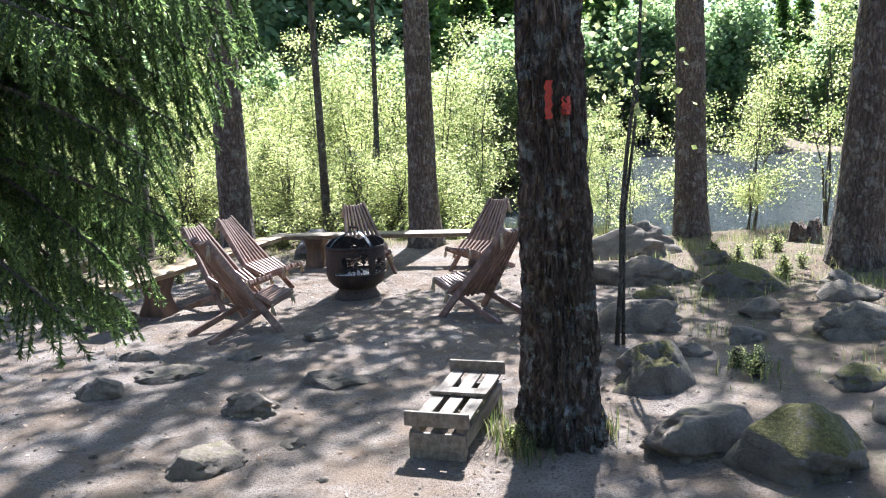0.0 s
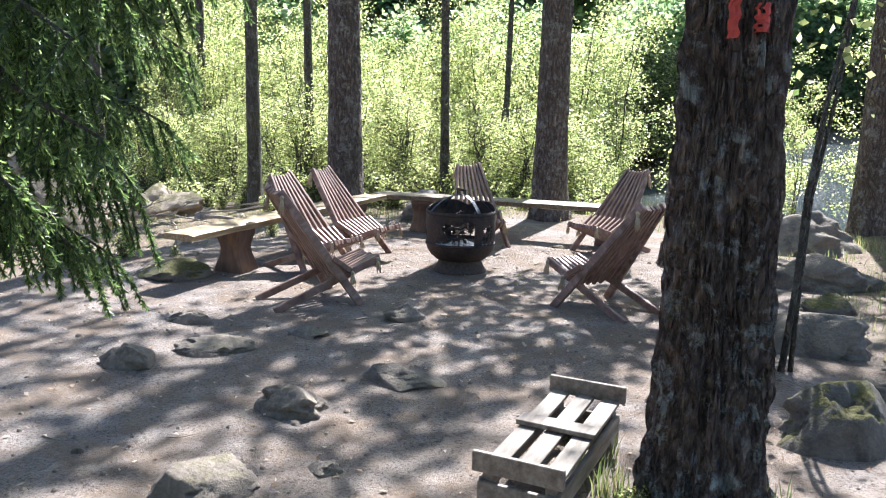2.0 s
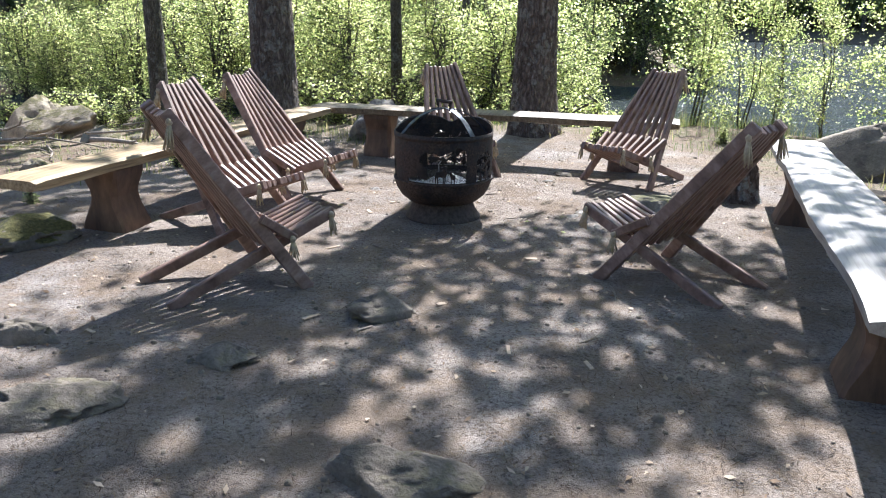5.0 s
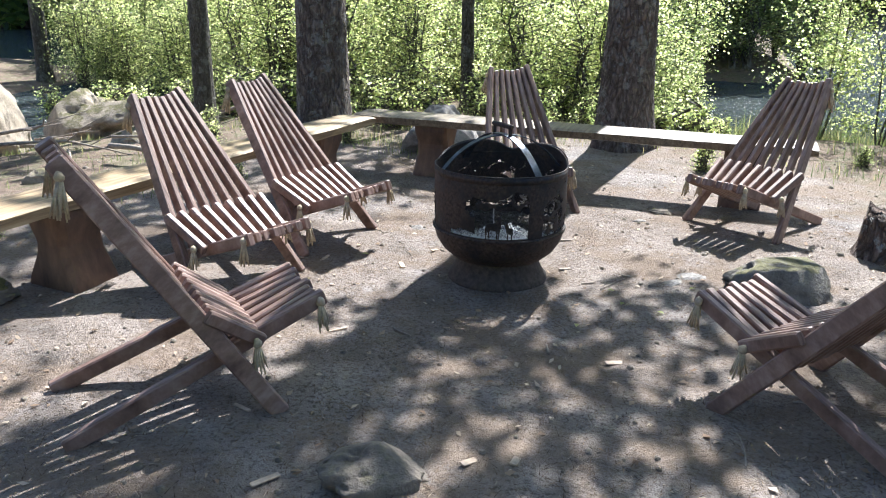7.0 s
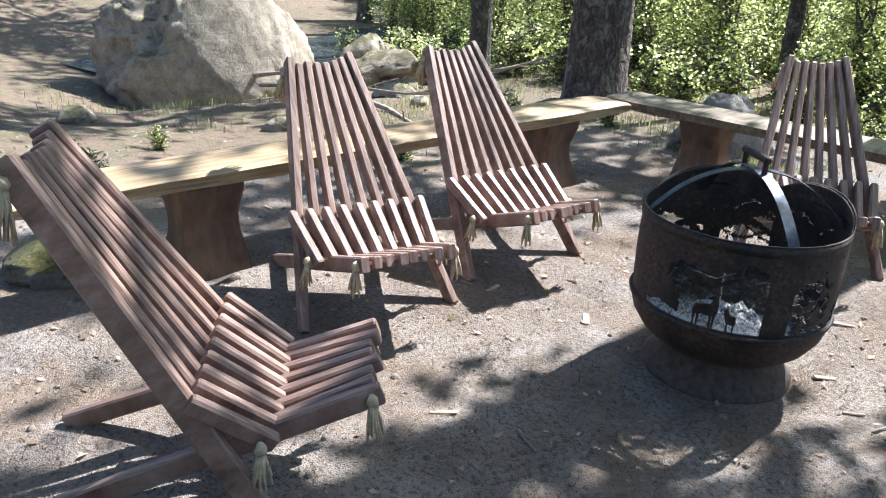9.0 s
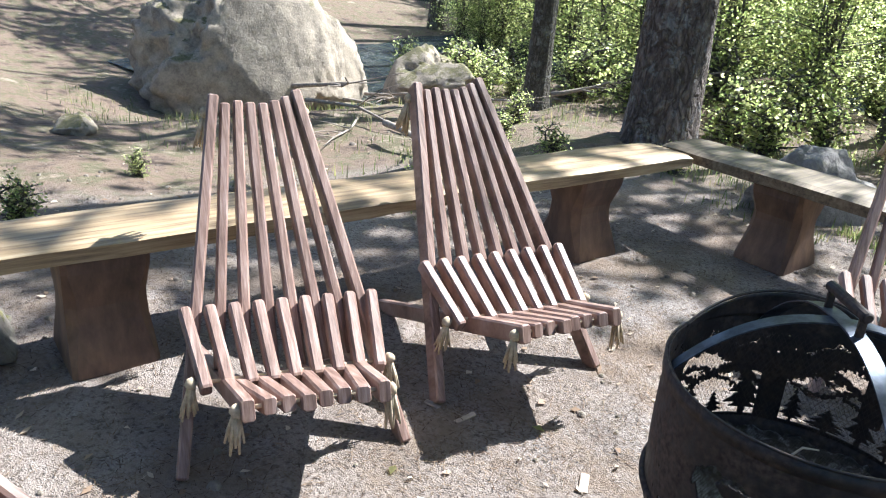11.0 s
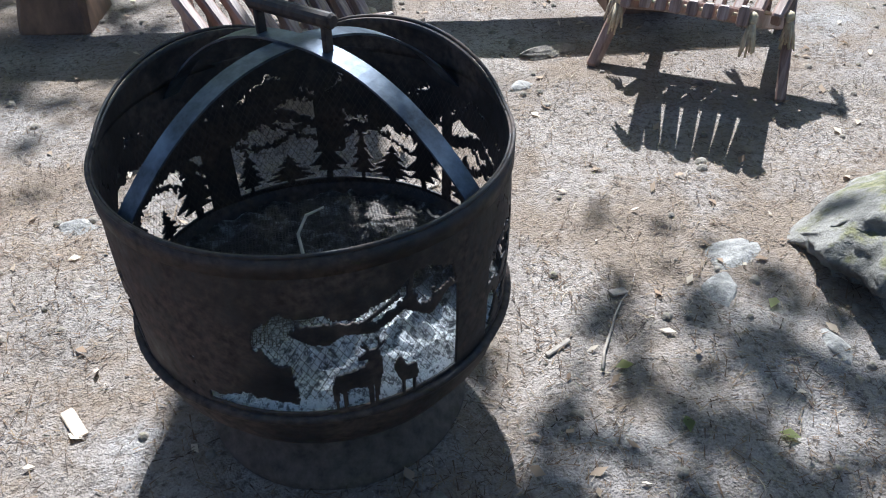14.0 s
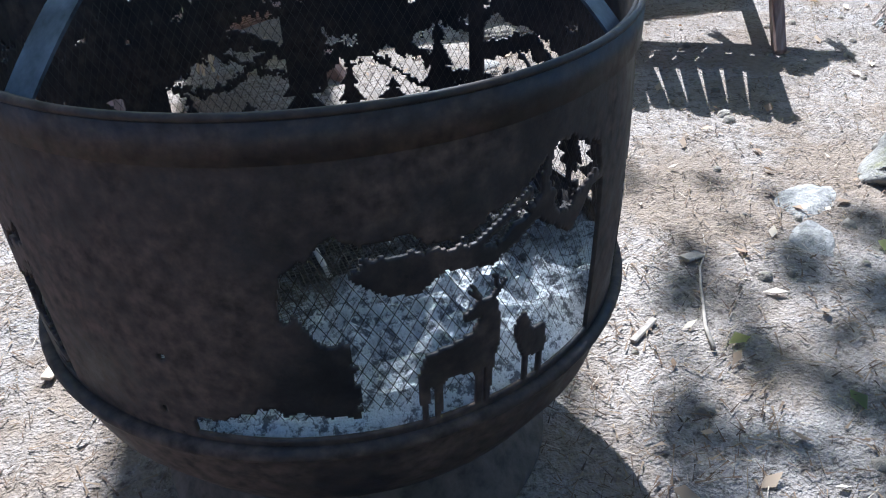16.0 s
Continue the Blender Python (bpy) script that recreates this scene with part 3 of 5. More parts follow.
def back_rise(a):
    """How far the sheet rises over the rim at angle a: two lobes on the lake side."""
    d = wrap(a - radians(88))
    lobes = max(0.0, math.cos((abs(d) - 0.62) * 1.75)) if abs(abs(d) - 0.62) < 0.9 else 0.0
    dip = 1 - 0.55 * math.exp(-(d / 0.16) ** 2)
    return 0.066 * lobes * dip


def build_fire_pit():
    pit = thing("fire_pit", "sooty black steel fire pit with cut-out pictures and handle", "fire pit", tuple(PIT))
    # flared base and bowl, one turned sheet each
    def turned(profile, sides=72):
        bm = bmesh.new()
        loops = [[bm.verts.new((r * math.cos(t), r * math.sin(t), z)) for t in (k * math.tau / sides for k in range(sides))] for r, z in profile]
        for u, v in zip(loops, loops[1:]):
            for i in range(sides):
                bm.faces.new((u[i], u[(i + 1) % sides], v[(i + 1) % sides], v[i]))
        bmesh.ops.recalc_face_normals(bm, faces=bm.faces)
        return bm
    part("base", turned(((0.24, -0.03), (0.268, -0.03), (0.266, 0.004), (0.254, 0.014), (0.232, 0.05), (0.216, 0.09), (0.214, 0.118), (0.195, 0.118), (0.22, -0.03))), PIT_BASE, pit, "dusty flared steel foot ring", True)
    part("bowl", turned(((0.0, 0.098), (0.19, 0.098), (0.245, 0.116), (0.295, 0.158), (0.328, 0.21), (0.341, 0.255), (0.343, 0.266), (0.349, 0.270), (0.351, 0.276), (0.348, 0.282), (0.337, 0.284), (0.330, 0.258), (0.285, 0.165), (0.23, 0.13), (0.0, 0.118))), PIT_BOWL, pit, "rust-brown rounded steel bowl", True)
    # pictured wall, cut cell by cell
    na, nz = 900, 118
    ids, verts, faces = {}, [], []
    def vid(i, j):
        i %= na
        if (i, j) not in ids:
            a = i / na * math.tau
            z = 0.280 + (RIM_Z - 0.280) * j / nz
            r = 0.338 + 0.005 * math.sin(math.pi * j / nz) + 0.002 * math.sin(a * 3)
            ids[(i, j)] = len(verts)
            verts.append((r * math.cos(a), r * math.sin(a), z))
        return ids[(i, j)]
    for i in range(na):
        for j in range(nz):
            a, z = (i + 0.5) / na * math.tau, 0.280 + (RIM_Z - 0.280) * (j + 0.5) / nz
            if not cut_away(a, z):
                faces.append((vid(i, j), vid(i + 1, j), vid(i + 1, j + 1), vid(i, j + 1)))
    wall = new("wall", data_mesh("wall", verts, faces, PIT_STEEL, True))
    wall.parent = pit
    sol = wall.modifiers.new("thick", "SOLIDIFY")
    sol.thickness, sol.offset = 0.004, 0
    tagged(wall, "black steel wall with tree and beast cut-outs")
    # raised lobes behind
    bm = bmesh.new()
    cols = []
    for i in range(181):
        a = radians(-2 + i)
        h = back_rise(a)
        cols.append([bm.verts.new(((RIM_R - 0.004 - 0.010 * (k / 6) ** 2 * (h / 0.066)) * math.cos(a), (RIM_R - 0.004 - 0.010 * (k / 6) ** 2 * (h / 0.066)) * math.sin(a), RIM_Z - 0.008 + (h + 0.009) * k / 6)) for k in range(7)])
    for u, v in zip(cols, cols[1:]):
        for k in range(6):
            bm.faces.new((u[k], v[k], v[k + 1], u[k + 1]))
    lobes = part("raised_back", bm, PIT_STEEL, pit, "raised scalloped sheet along the rear rim", True)
    sol = lobes.modifiers.new("thick", "SOLIDIFY")
    sol.thickness, sol.offset = 0.004, 0
    bm = bmesh.new()
    ring = [Vector((RIM_R * math.cos(t), RIM_R * math.sin(t), RIM_Z + back_rise(t))) for t in (k * math.tau / 160 for k in range(161))]
    tube(bm, ring, [0.0036] * 161, 8, False)
    part("rim", bm, PIT_STEEL, pit, "", True)
    part("rim_band", turned(((RIM_R - 0.001, RIM_Z - 0.036), (RIM_R + 0.003, RIM_Z - 0.036), (RIM_R + 0.003, RIM_Z - 0.003), (RIM_R - 0.001, RIM_Z - 0.003)), 120), PIT_STEEL, pit, "flat black band under the rim", True)
    # wire mesh behind the pictures
    verts, faces = [], []
    def wire(p, q, w, nrm):
        d = (q - p).normalized()
        s = d.cross(nrm).normalized() * w
        k = len(verts)
        verts.extend((p + s, q + s, q - s, p - s))
        faces.append((k, k + 1, k + 2, k + 3))
    rows, step = 24, 0.0125
    cells = int(math.tau * 0.318 / (step * 1.05))
    for i in range(cells):
        for j in range(rows):
            for s in (1, -1):
                a0 = (i + (0.5 if j % 2 else 0)) / cells * math.tau
                a1 = a0 + s * 0.5 / cells * math.tau
                z0, z1 = 0.287 + j * 0.0112, 0.287 + (j + 1) * 0.0112
                wire(Vector((0.318 * math.cos(a0), 0.318 * math.sin(a0), z0)), Vector((0.318 * math.cos(a1), 0.318 * math.sin(a1), z1)), 0.00038, Vector((math.cos(a0), math.sin(a0), 0)))
    me = new("wire_mesh", data_mesh("wire_mesh", verts, faces, MESH_STEEL))
    me.parent = pit
    tagged(me, "sooty diamond wire mesh lining", kind="stuff")
    # grate over the ash
    verts, faces = [], []
    for k in range(-44, 45):
        o = k * 0.0068
        if abs(o) < 0.30:
            h = math.sqrt(0.30 ** 2 - o * o)
            up = Vector((0, 0, 1))
            wire(Vector((o, -h, 0.262)), Vector((o, h, 0.262)), 0.0006, up)
            wire(Vector((-h, o, 0.2625)), Vector((h, o, 0.2625)), 0.0006, up)
    me = new("grate", data_mesh("grate", verts, faces, MESH_STEEL))
    me.parent = pit
    # crossed straps and handle
    for turn, lift in ((-46, 0.0), (32, -0.0045)):
        bm = bmesh.new()
        t = radians(turn)
        d, s = Vector((math.cos(t), math.sin(t), 0)), Vector((-math.sin(t), math.cos(t), 0))
        loops = []
        for k in range(41):
            u = -1 + k / 20
            r = RIM_R - 0.004
            z = RIM_Z - 0.03 + lift + 0.185 * (1 - abs(u) ** 2.3)
            c = d * (r * u) + Vector((0, 0, z))
            loops.append([bm.verts.new(c + s * x + Vector((0, 0, y))) for x, y in ((0.0195, 0.002), (-0.0195, 0.002), (-0.0195, -0.002), (0.0195, -0.002))])
        for u, v in zip(loops, loops[1:]):
            for i in range(4):
                bm.faces.new((u[i], u[(i + 1) % 4], v[(i + 1) % 4], v[i]))
        bm.faces.new(loops[0]), bm.faces.new(loops[-1])
        bmesh.ops.recalc_face_normals(bm, faces=bm.faces)
        part("strap", bm, STRAP_STEEL, pit, "arched flat steel strap, scorched blue-grey")
    t = radians(-46)
    d = Vector((math.cos(t), math.sin(t), 0))
    bm = bmesh.new()
    for s in (-1, 1):
        stick(bm, d * (0.068 * s) + Vector((0, 0, 0.738)), d * (0.068 * s) + Vector((0, 0, 0.798)), 0.018, 0.009, (-d.y, d.x, 0), 0.002)
    tube(bm, [d * x + Vector((0, 0, 0.798)) for x in (-0.084, -0.080, 0.080, 0.084)], (0.009, 0.0125, 0.0125, 0.009), 12)
    part("handle", bm, PIT_STEEL, pit, "dark round steel grip", False)
    return pit


build_fire_pit()
# ash bed in the bowl
bm = bmesh.new()
rings = []
for k in range(1, 31):
    r = 0.331 * k / 30
    row = []
    for i in range(96):
        t = i / 96 * math.tau
        p = Vector((r * math.cos(t), r * math.sin(t), 0))
        z = 0.232 + 0.014 * noise.noise(p * 14) + 0.016 * noise.noise(p * 42) + 0.016 * abs(noise.noise(p * 95)) + 0.02 * (k / 30) ** 2
        z += (0.07 + 0.045 * noise.noise(p * 33)) * math.exp(-((p.x - 0.05) ** 2 + (p.y + 0.20) ** 2) / 0.022)
        z += 0.04 * (k / 30) ** 4 * smoothstep(0.05, -0.12, p.y)
        row.append(bm.verts.new((p.x, p.y, min(z, 0.280 + (0.331 - r) * 1.1))))
    rings.append(row)
mid = bm.verts.new((0, 0, 0.232))
for i in range(96):
    bm.faces.new((mid, rings[0][i], rings[0][(i + 1) % 96]))
    for u, v in zip(rings, rings[1:]):
        bm.faces.new((u[i], v[i], v[(i + 1) % 96], u[(i + 1) % 96]))
ash = new("ash_bed", mesh_of(bm, "ash_bed", ASH))
ash.location = PIT
tagged(ash, "pale grey ash and cinders in the bowl", "ash", kind="stuff")


# ---------------------------------------------------------------- pallet bench beside the tree
def build_pallet():
    ang = -15.5
    p = thing("pallet_bench", "low bench knocked together from grey pallet boards", "bench", (0.12, 4.12, ground_z(0.12, 4.12) - 0.02), ang)
    L, W = 0.92, 0.36
    z = 0.215
    def board(name, a, b_, w, d, side):
        bm = bmesh.new()
        stick(bm, a, b_, w, d, side, 0.003)
        part(name, bm, PALLET_WOOD, p)
    for x in (-0.125, 0, 0.125):
        board("slat", (x, 0.02, z + 0.008 * x), (x, L - 0.02, z + 0.03), 0.085, 0.02, (1, 0, 0))
    board("cross_board", (-W / 2, L * 0.52, z + 0.04), (W / 2, L * 0.52, z + 0.04), 0.10, 0.022, (0, 1, 0))
    for y, lift in ((0.0, 0.0), (L, 0.03)):
        board("end_board", (-W / 2 - 0.01, y, z + 0.035 + lift), (W / 2 + 0.01, y, z + 0.035 + lift), 0.022, 0.085, (0, 1, 0))
        board("end_panel", (-W / 2 + 0.015, y, 0.075), (W / 2 - 0.015, y, 0.075), 0.022, 0.19, (0, 1, 0))
    for x in (-W / 2 + 0.02, W / 2 - 0.02):
        board("side_rail", (x, 0.02, 0.13), (x, L - 0.02, 0.145), 0.022, 0.09, (1, 0, 0))
        for y in (0.05, L - 0.05):
            board("leg", (x * 0.82, y, -0.02), (x * 0.82, y, z - 0.012), 0.07, 0.045, (0, 1, 0))
    return p


build_pallet()


# ---------------------------------------------------------------- stones
def stone(name, at, dims, seed, mat, label, category="rock", sub=5, rough=0.34, turn=0.0, sink=0.4, facet=(0.74, 0.85)):
    bm = bmesh.new()
    bmesh.ops.create_icosphere(bm, subdivisions=sub, radius=1.0)
    off = Vector((seed * 2.37, seed * 1.13, seed * 0.71))
    for v in bm.verts:
        n = v.co.normalized()
        q = n * 1.1 + off
        k = 1 + rough * 1.5 * noise.noise(q) + rough * 0.7 * noise.noise(q * 2.6) + rough * 0.28 * noise.noise(q * 6.5) + rough * 0.22 * noise.noise(q * 14) + rough * 0.16 * abs(noise.noise(q * 26)) - rough * 0.2 * abs(noise.noise(q * 3.6 + off))
        c = n * k
        # flattened facets
        for f in range(6):
            d = Vector((math.cos(seed * 3 + f * 1.7), math.sin(seed * 5 + f * 2.1), 0.55 + 0.45 * math.sin(seed * 2 + f * 1.3))).normalized()
            o = c.dot(d) - facet[0]
            if o > 0:
                c -= d * o * facet[1]
        v.co = Vector((c.x * dims[0] / 2, c.y * dims[1] / 2, c.z * dims[2] / 2))
    ob = new(name, mesh_of(bm, name, mat))
    ob.data.polygons.foreach_set("use_smooth", [True] * len(ob.data.polygons))
    z = ground_z(at[0], at[1]) if len(at) == 2 else at[2]
    ob.matrix_world = pose(at[0], at[1], z + dims[2] * (0.5 - sink), 0, 0, turn)
    return tagged(ob, label, category)


GREY, PALE = "grey weathered stone half sunk in the soil", "pale rough granite boulder with moss along its edge"
stone("stone", (-2.39, 5.42), (0.36, 0.26, 0.24), 1, ROCK, GREY)
stone("stone", (-2.05, 5.82), (0.5, 0.34, 0.15), 2, ROCK, "flat stone with dusty lichen in the soil")
stone("stone", (-1.19, 5.03), (0.44, 0.32, 0.25), 3, ROCK, GREY)
stone("stone", (-0.70, 5.58), (0.46, 0.3, 0.16), 4, ROCK, GREY)
stone("stone", (-1.22, 4.08), (0.42, 0.34, 0.2), 5, ROCK, GREY)
stone("stone", (-2.53, 6.4), (0.36, 0.22, 0.14), 6, ROCK, GREY)
stone("stone", (-0.75, 4.38), (0.15, 0.13, 0.09), 7, ROCK, "small dark stone on the trodden soil")
stone("stone", (-1.05, 6.93), (0.36, 0.3, 0.17), 8, ROCK, GREY)
stone("stone", (-1.58, 6.32), (0.28, 0.2, 0.11), 9, ROCK, GREY)
stone("stone", (0.49, 9.0), (0.56, 0.50, 0.30), 14, ROCK_LICHEN, "low grey stone with moss between two chairs")
for k, (x, y, d) in enumerate(((0.05, 9.1, 0.20), (-0.04, 8.98, 0.16), (0.12, 8.75, 0.10), (-1.6, 9.6, 0.14), (-0.2, 10.1, 0.12))):
    stone("stone", (x, y), (d, d * 0.7, d * 0.35), 80 + k, ROCK_DUSTY, "flat pale stone bedded in the soil", turn=k * 50, sub=3, sink=0.7)
stone("stone", (-0.03, 10.35), (0.22, 0.13, 0.06), 11, ROCK, "flat dark stone under the lake-side bench")
stone("rock", (1.60, 5.27), (0.62, 0.5, 0.52), 12, ROCK_MOSSY, "rounded boulder capped with golden moss", turn=20)
stone("rock", (1.86, 6.95), (0.8, 0.62, 0.5), 13, ROCK, "grey weathered boulder near the sapling")
stone("rock", (1.63, 4.2), (0.75, 0.5, 0.42), 14, ROCK, "dark jagged rock under the pine", turn=15)
stone("rock", (2.05, 3.85), (0.75, 0.6, 0.46), 15, ROCK_MOSSY, "broad rock covered in yellow-green moss")
stone("rock", (2.35, 9.0), (1.15, 0.6, 0.5), 16, ROCK, "long low grey rock on the shore slope", turn=-10)
stone("rock", (3.2, 8.0), (0.9, 0.6, 0.42), 17, ROCK_MOSSY, "dark mossy rock on the shore slope")
stone("rock", (3.55, 6.3), (0.85, 0.6, 0.4), 18, ROCK, "brown rock beside the path")
stone("rock", (2.6, 10.9), (1.3, 0.9, 0.75), 19, ROCK, "large grey rock near the water")
stone("rock", (-3.45, 7.8), (0.7, 0.5, 0.26), 20, ROCK_MOSSY, "low earthy stone beside the bench")
stone("boulder", (-8.75, 12.6), (2.7, 2.5, 2.5), 27, ROCK_PALE, PALE, "boulder", sub=6, rough=0.27, turn=20, sink=0.38, facet=(0.80, 0.72))
stone("rock", (-7.45, 14.4), (1.7, 1.2, 1.0), 22, ROCK_PALE, "jagged pale rock with a tuft of moss")
stone("rock", (-5.7, 12.7), (0.55, 0.45, 0.3), 23, ROCK_PALE, "pale rock on the forest slope")
stone("rock", (-2.05, 12.15), (0.85, 0.6, 0.66), 24, ROCK_DUSTY, "pale grey rock behind the bench corner", sink=0.36, turn=40)
for k, (x, y, d) in enumerate(((2.9, 5.0, 0.45), (2.6, 6.3, 0.4), (3.05, 7.1, 0.5), (2.3, 8.05, 0.45), (3.9, 7.3, 0.55), (4.3, 8.3, 0.5), (3.6, 5.2, 0.5), (1.25, 5.9, 0.22), (2.1, 6.0, 0.3), (3.4, 9.6, 0.6), (2.75, 4.3, 0.35))):
    stone("rock", (x, y), (d, d * 0.7, d * 0.5), 40 + k, ROCK if k % 3 else ROCK_MOSSY, "brown weathered rock on the shore slope", turn=k * 47, sub=4)
for k, (x, y, d) in enumerate(((-4.4, 9.6, 0.22), (-5.2, 10.6, 0.3), (-4.9, 12.1, 0.24), (-6.1, 13.4, 0.4), (-5.6, 14.6, 0.35), (-4.2, 10.9, 0.16), (-6.6, 9.6, 0.4))):
    stone("rock", (x, y), (d, d * 0.8, d * 0.55), 60 + k, ROCK_PALE, "small pale rock on the forest slope", turn=k * 61, sub=4)
stone("rock", (-4.6, 8.0), (0.5, 0.4, 0.25), 25, ROCK_PALE, "pale rock on the forest slope")


# ---------------------------------------------------------------- trees
def trunk_mesh(name, h, r0, r1, mat, seed, flare=0.4, lean=(0, 0), sides=40, rows=70, ridge=0.06, bow=0.0):
    """A tapered, flared trunk with bark ridges, base at the origin."""
    verts, faces = [], []
    off = Vector((seed * 1.9, seed * 0.7, 0))
    for j in range(rows + 1):
        t = (j / rows) ** 1.6
        z = -0.15 + (h + 0.15) * t
        base = r1 + (r0 - r1) * (1 - t)
        fl = math.exp(-max(0, z) / (0.9 * r0 + 0.12))
        for i in range(sides):
            a = i / sides * math.tau
            root = 1 + flare * fl * (0.65 + 0.6 * noise.noise(Vector((math.cos(a) * 1.6, math.sin(a) * 1.6, seed))))
            q = Vector((math.cos(a) * 3.2, math.sin(a) * 3.2, z * 1.3)) + off
            rg = 1 + ridge * (noise.noise(q * 1.6) + 0.8 * abs(noise.noise(Vector((q.x * 3.4, q.y * 3.4, q.z * 3.2)))) + 0.5 * noise.noise(q * 7.0) + 0.25 * noise.noise(q * 15.0))
            r = base * root * rg
            verts.append((r * math.cos(a) + lean[0] * z + bow * math.sin(t * 3), r * math.sin(a) + lean[1] * z, z))
    for j in range(rows):
        for i in range(sides):
            faces.append((j * sides + i, j * sides + (i + 1) % sides, (j + 1) * sides + (i + 1) % sides, (j + 1) * sides + i))
    return data_mesh(name, verts, faces, mat, True)


def leaf_quads(points, size, seed, flat=0.3, shape=1.6):
    """Small pointed leaves (two triangles folded along the rib) at points."""
    rng = np.random.default_rng(seed)
    n = len(points)
    pts = np.asarray(points)
    d = rng.normal(size=(n, 3))
    d[:, 2] = d[:, 2] * flat - 0.25
    d /= np.linalg.norm(d, axis=1)[:, None]
    s = np.cross(d, rng.normal(size=(n, 3)))
    s /= np.linalg.norm(s, axis=1)[:, None]
    ln = (size * rng.uniform(0.6, 1.25, n))[:, None]
    up = np.cross(d, s)
    v = np.stack([pts, pts + d * ln * 0.55 + s * ln / shape * 0.55 + up * ln * 0.1, pts + d * ln, pts + d * ln * 0.55 - s * ln / shape * 0.55 + up * ln * 0.1], 1)
    verts = v.reshape(-1, 3)
    k = np.arange(n)[:, None] * 4
    faces = np.concatenate([k, k + 1, k + 2, k + 3], 1)
    return verts, faces


def fast_mesh(name, verts, faces, mat):
    me = bpy.data.meshes.new(name)
    w = faces.shape[1]
    me.vertices.add(len(verts))
    me.vertices.foreach_set("co", np.asarray(verts, np.float32).ravel())
    me.loops.add(faces.size)
    me.loops.foreach_set("vertex_index", faces.ravel().astype(np.int32))
    me.polygons.add(len(faces))
    me.polygons.foreach_set("loop_start", np.arange(0, faces.size, w, dtype=np.int32))
    me.polygons.foreach_set("loop_total", np.full(len(faces), w, np.int32))
    me.update(calc_edges=True)
    me.materials.append(mat)
    return me


def crown_points(rng, centre, radius, clumps, per, spread):
    """Leaf places in clumps through an uneven crown."""
    c = rng.normal(size=(clumps, 3))
    c /= np.linalg.norm(c, axis=1)[:, None]
    c *= (rng.uniform(0.15, 1.0, clumps) ** 0.5)[:, None]
    c = c * np.array(radius) + np.array(centre)
    return (c[:, None] + rng.normal(size=(clumps, per, 3)) * spread).reshape(-1, 3)


def pine(at, h, r0, seed, lean=(0, 0), mat=None, label="tall pine with grey scaly bark", crown=(9.5, 2.2, 2.6), clumps=150, bow=0.0, flare=0.4, name="pine_tree", sides=40, ridge=0.06, rows=70, low=()):
    """A tall tree: trunk, limbs and a high crown at crown[0] metres, crown[1] wide and crown[2] deep. low: unseen leaf
    clumps added to shade the ground.
    """
    z = ground_z(*at)
    t = thing(name, label, "tree", (at[0], at[1], z))
    ob = new("trunk", trunk_mesh("trunk", h, r0, r0 * 0.35, mat or PINE_BARK, seed, flare, lean, bow=bow, sides=sides, rows=rows, ridge=ridge))
    ob.parent = t
    rng = np.random.default_rng(seed)
    top = np.array((lean[0] * crown[0], lean[1] * crown[0], crown[0]))
    bm = bmesh.new()
    for k in range(12):
        zz = crown[0] - crown[2] + 2 * crown[2] * k / 12
        a = k * 2.4 + seed
        p = Vector((lean[0] * zz, lean[1] * zz, zz))
        q = p + Vector((math.cos(a) * crown[1] * 0.5, math.sin(a) * crown[1] * 0.5, 0.35))
        e = p + Vector((math.cos(a) * crown[1] * 0.95, math.sin(a) * crown[1] * 0.95, 0.4))
        tube(bm, (p, q, e), (0.05, 0.035, 0.012), 6)
    part("limbs", bm, mat or PINE_BARK, t)
    pts = crown_points(rng, top, (crown[1], crown[1], crown[2]), clumps, 30, 0.24)
    # extra clumps out of view, added only for the dapple they cast
    for centre, size, count in low:
        pts = np.concatenate([pts, crown_points(rng, centre, size, count, 34, 0.2)])
    v, f = leaf_quads(pts, 0.17, seed)
    ob = new("crown", fast_mesh("crown", v, f, LEAF))
    ob.parent = t
    return t


old_tree = pine((0.865, 4.45), 11, 0.192, 3, (-0.012, 0.02), NEAR_BARK, "large old tree with rough dark furrowed bark", (8.5, 2.0, 2.0), 70, flare=0.6, name="old_tree", sides=200, rows=190, ridge=0.27)
# its low clumps are unseen, set to dapple the soil round the fire pit
pine((-0.36, 12.9), 15, 0.245, 5, (0.004, 0.0), flare=0.62, crown=(10.5, 2.4, 3.0), clumps=82, low=(((0.8, -0.54, 6.2), (1.7, 1.5, 1.4), 66),))
pine((-3.52, 12.95), 15, 0.27, 6, (-0.004, 0.0), crown=(10.5, 2.5, 3.0), clumps=85)
pine((-5.5, 13.95), 12, 0.125, 7, (0.0, 0.0), THIN_BARK, "slim dark pine trunk at the forest edge", (8.5, 1.4, 2.2), 40)
# low clumps again added out of view, to shade the clearing's right side
pine((4.05, 12.9), 14, 0.26, 8, (-0.006, 0), crown=(10, 2.4, 2.8), clumps=95, low=(((-0.4, 0.2, 6.6), (2.2, 1.8, 1.4), 45),))
pine((4.95, 9.3), 13, 0.27, 9, (0.075, 0), label="leaning pine with dark bark on the shore slope", crown=(9.5, 2.2, 2.6), clumps=150)
pine((-2.35, 15.0), 9, 0.085, 10, (-0.012, 0), THIN_BARK, "slender birch trunk behind the bench", (7.5, 1.3, 2.0), 26, name="birch_tree")
pine((-5.45, 16.5), 10, 0.10, 11, (-0.01, 0), THIN_BARK, "slender grey trunk behind a pine", (7.5, 1.3, 2.0), 30, name="birch_tree")
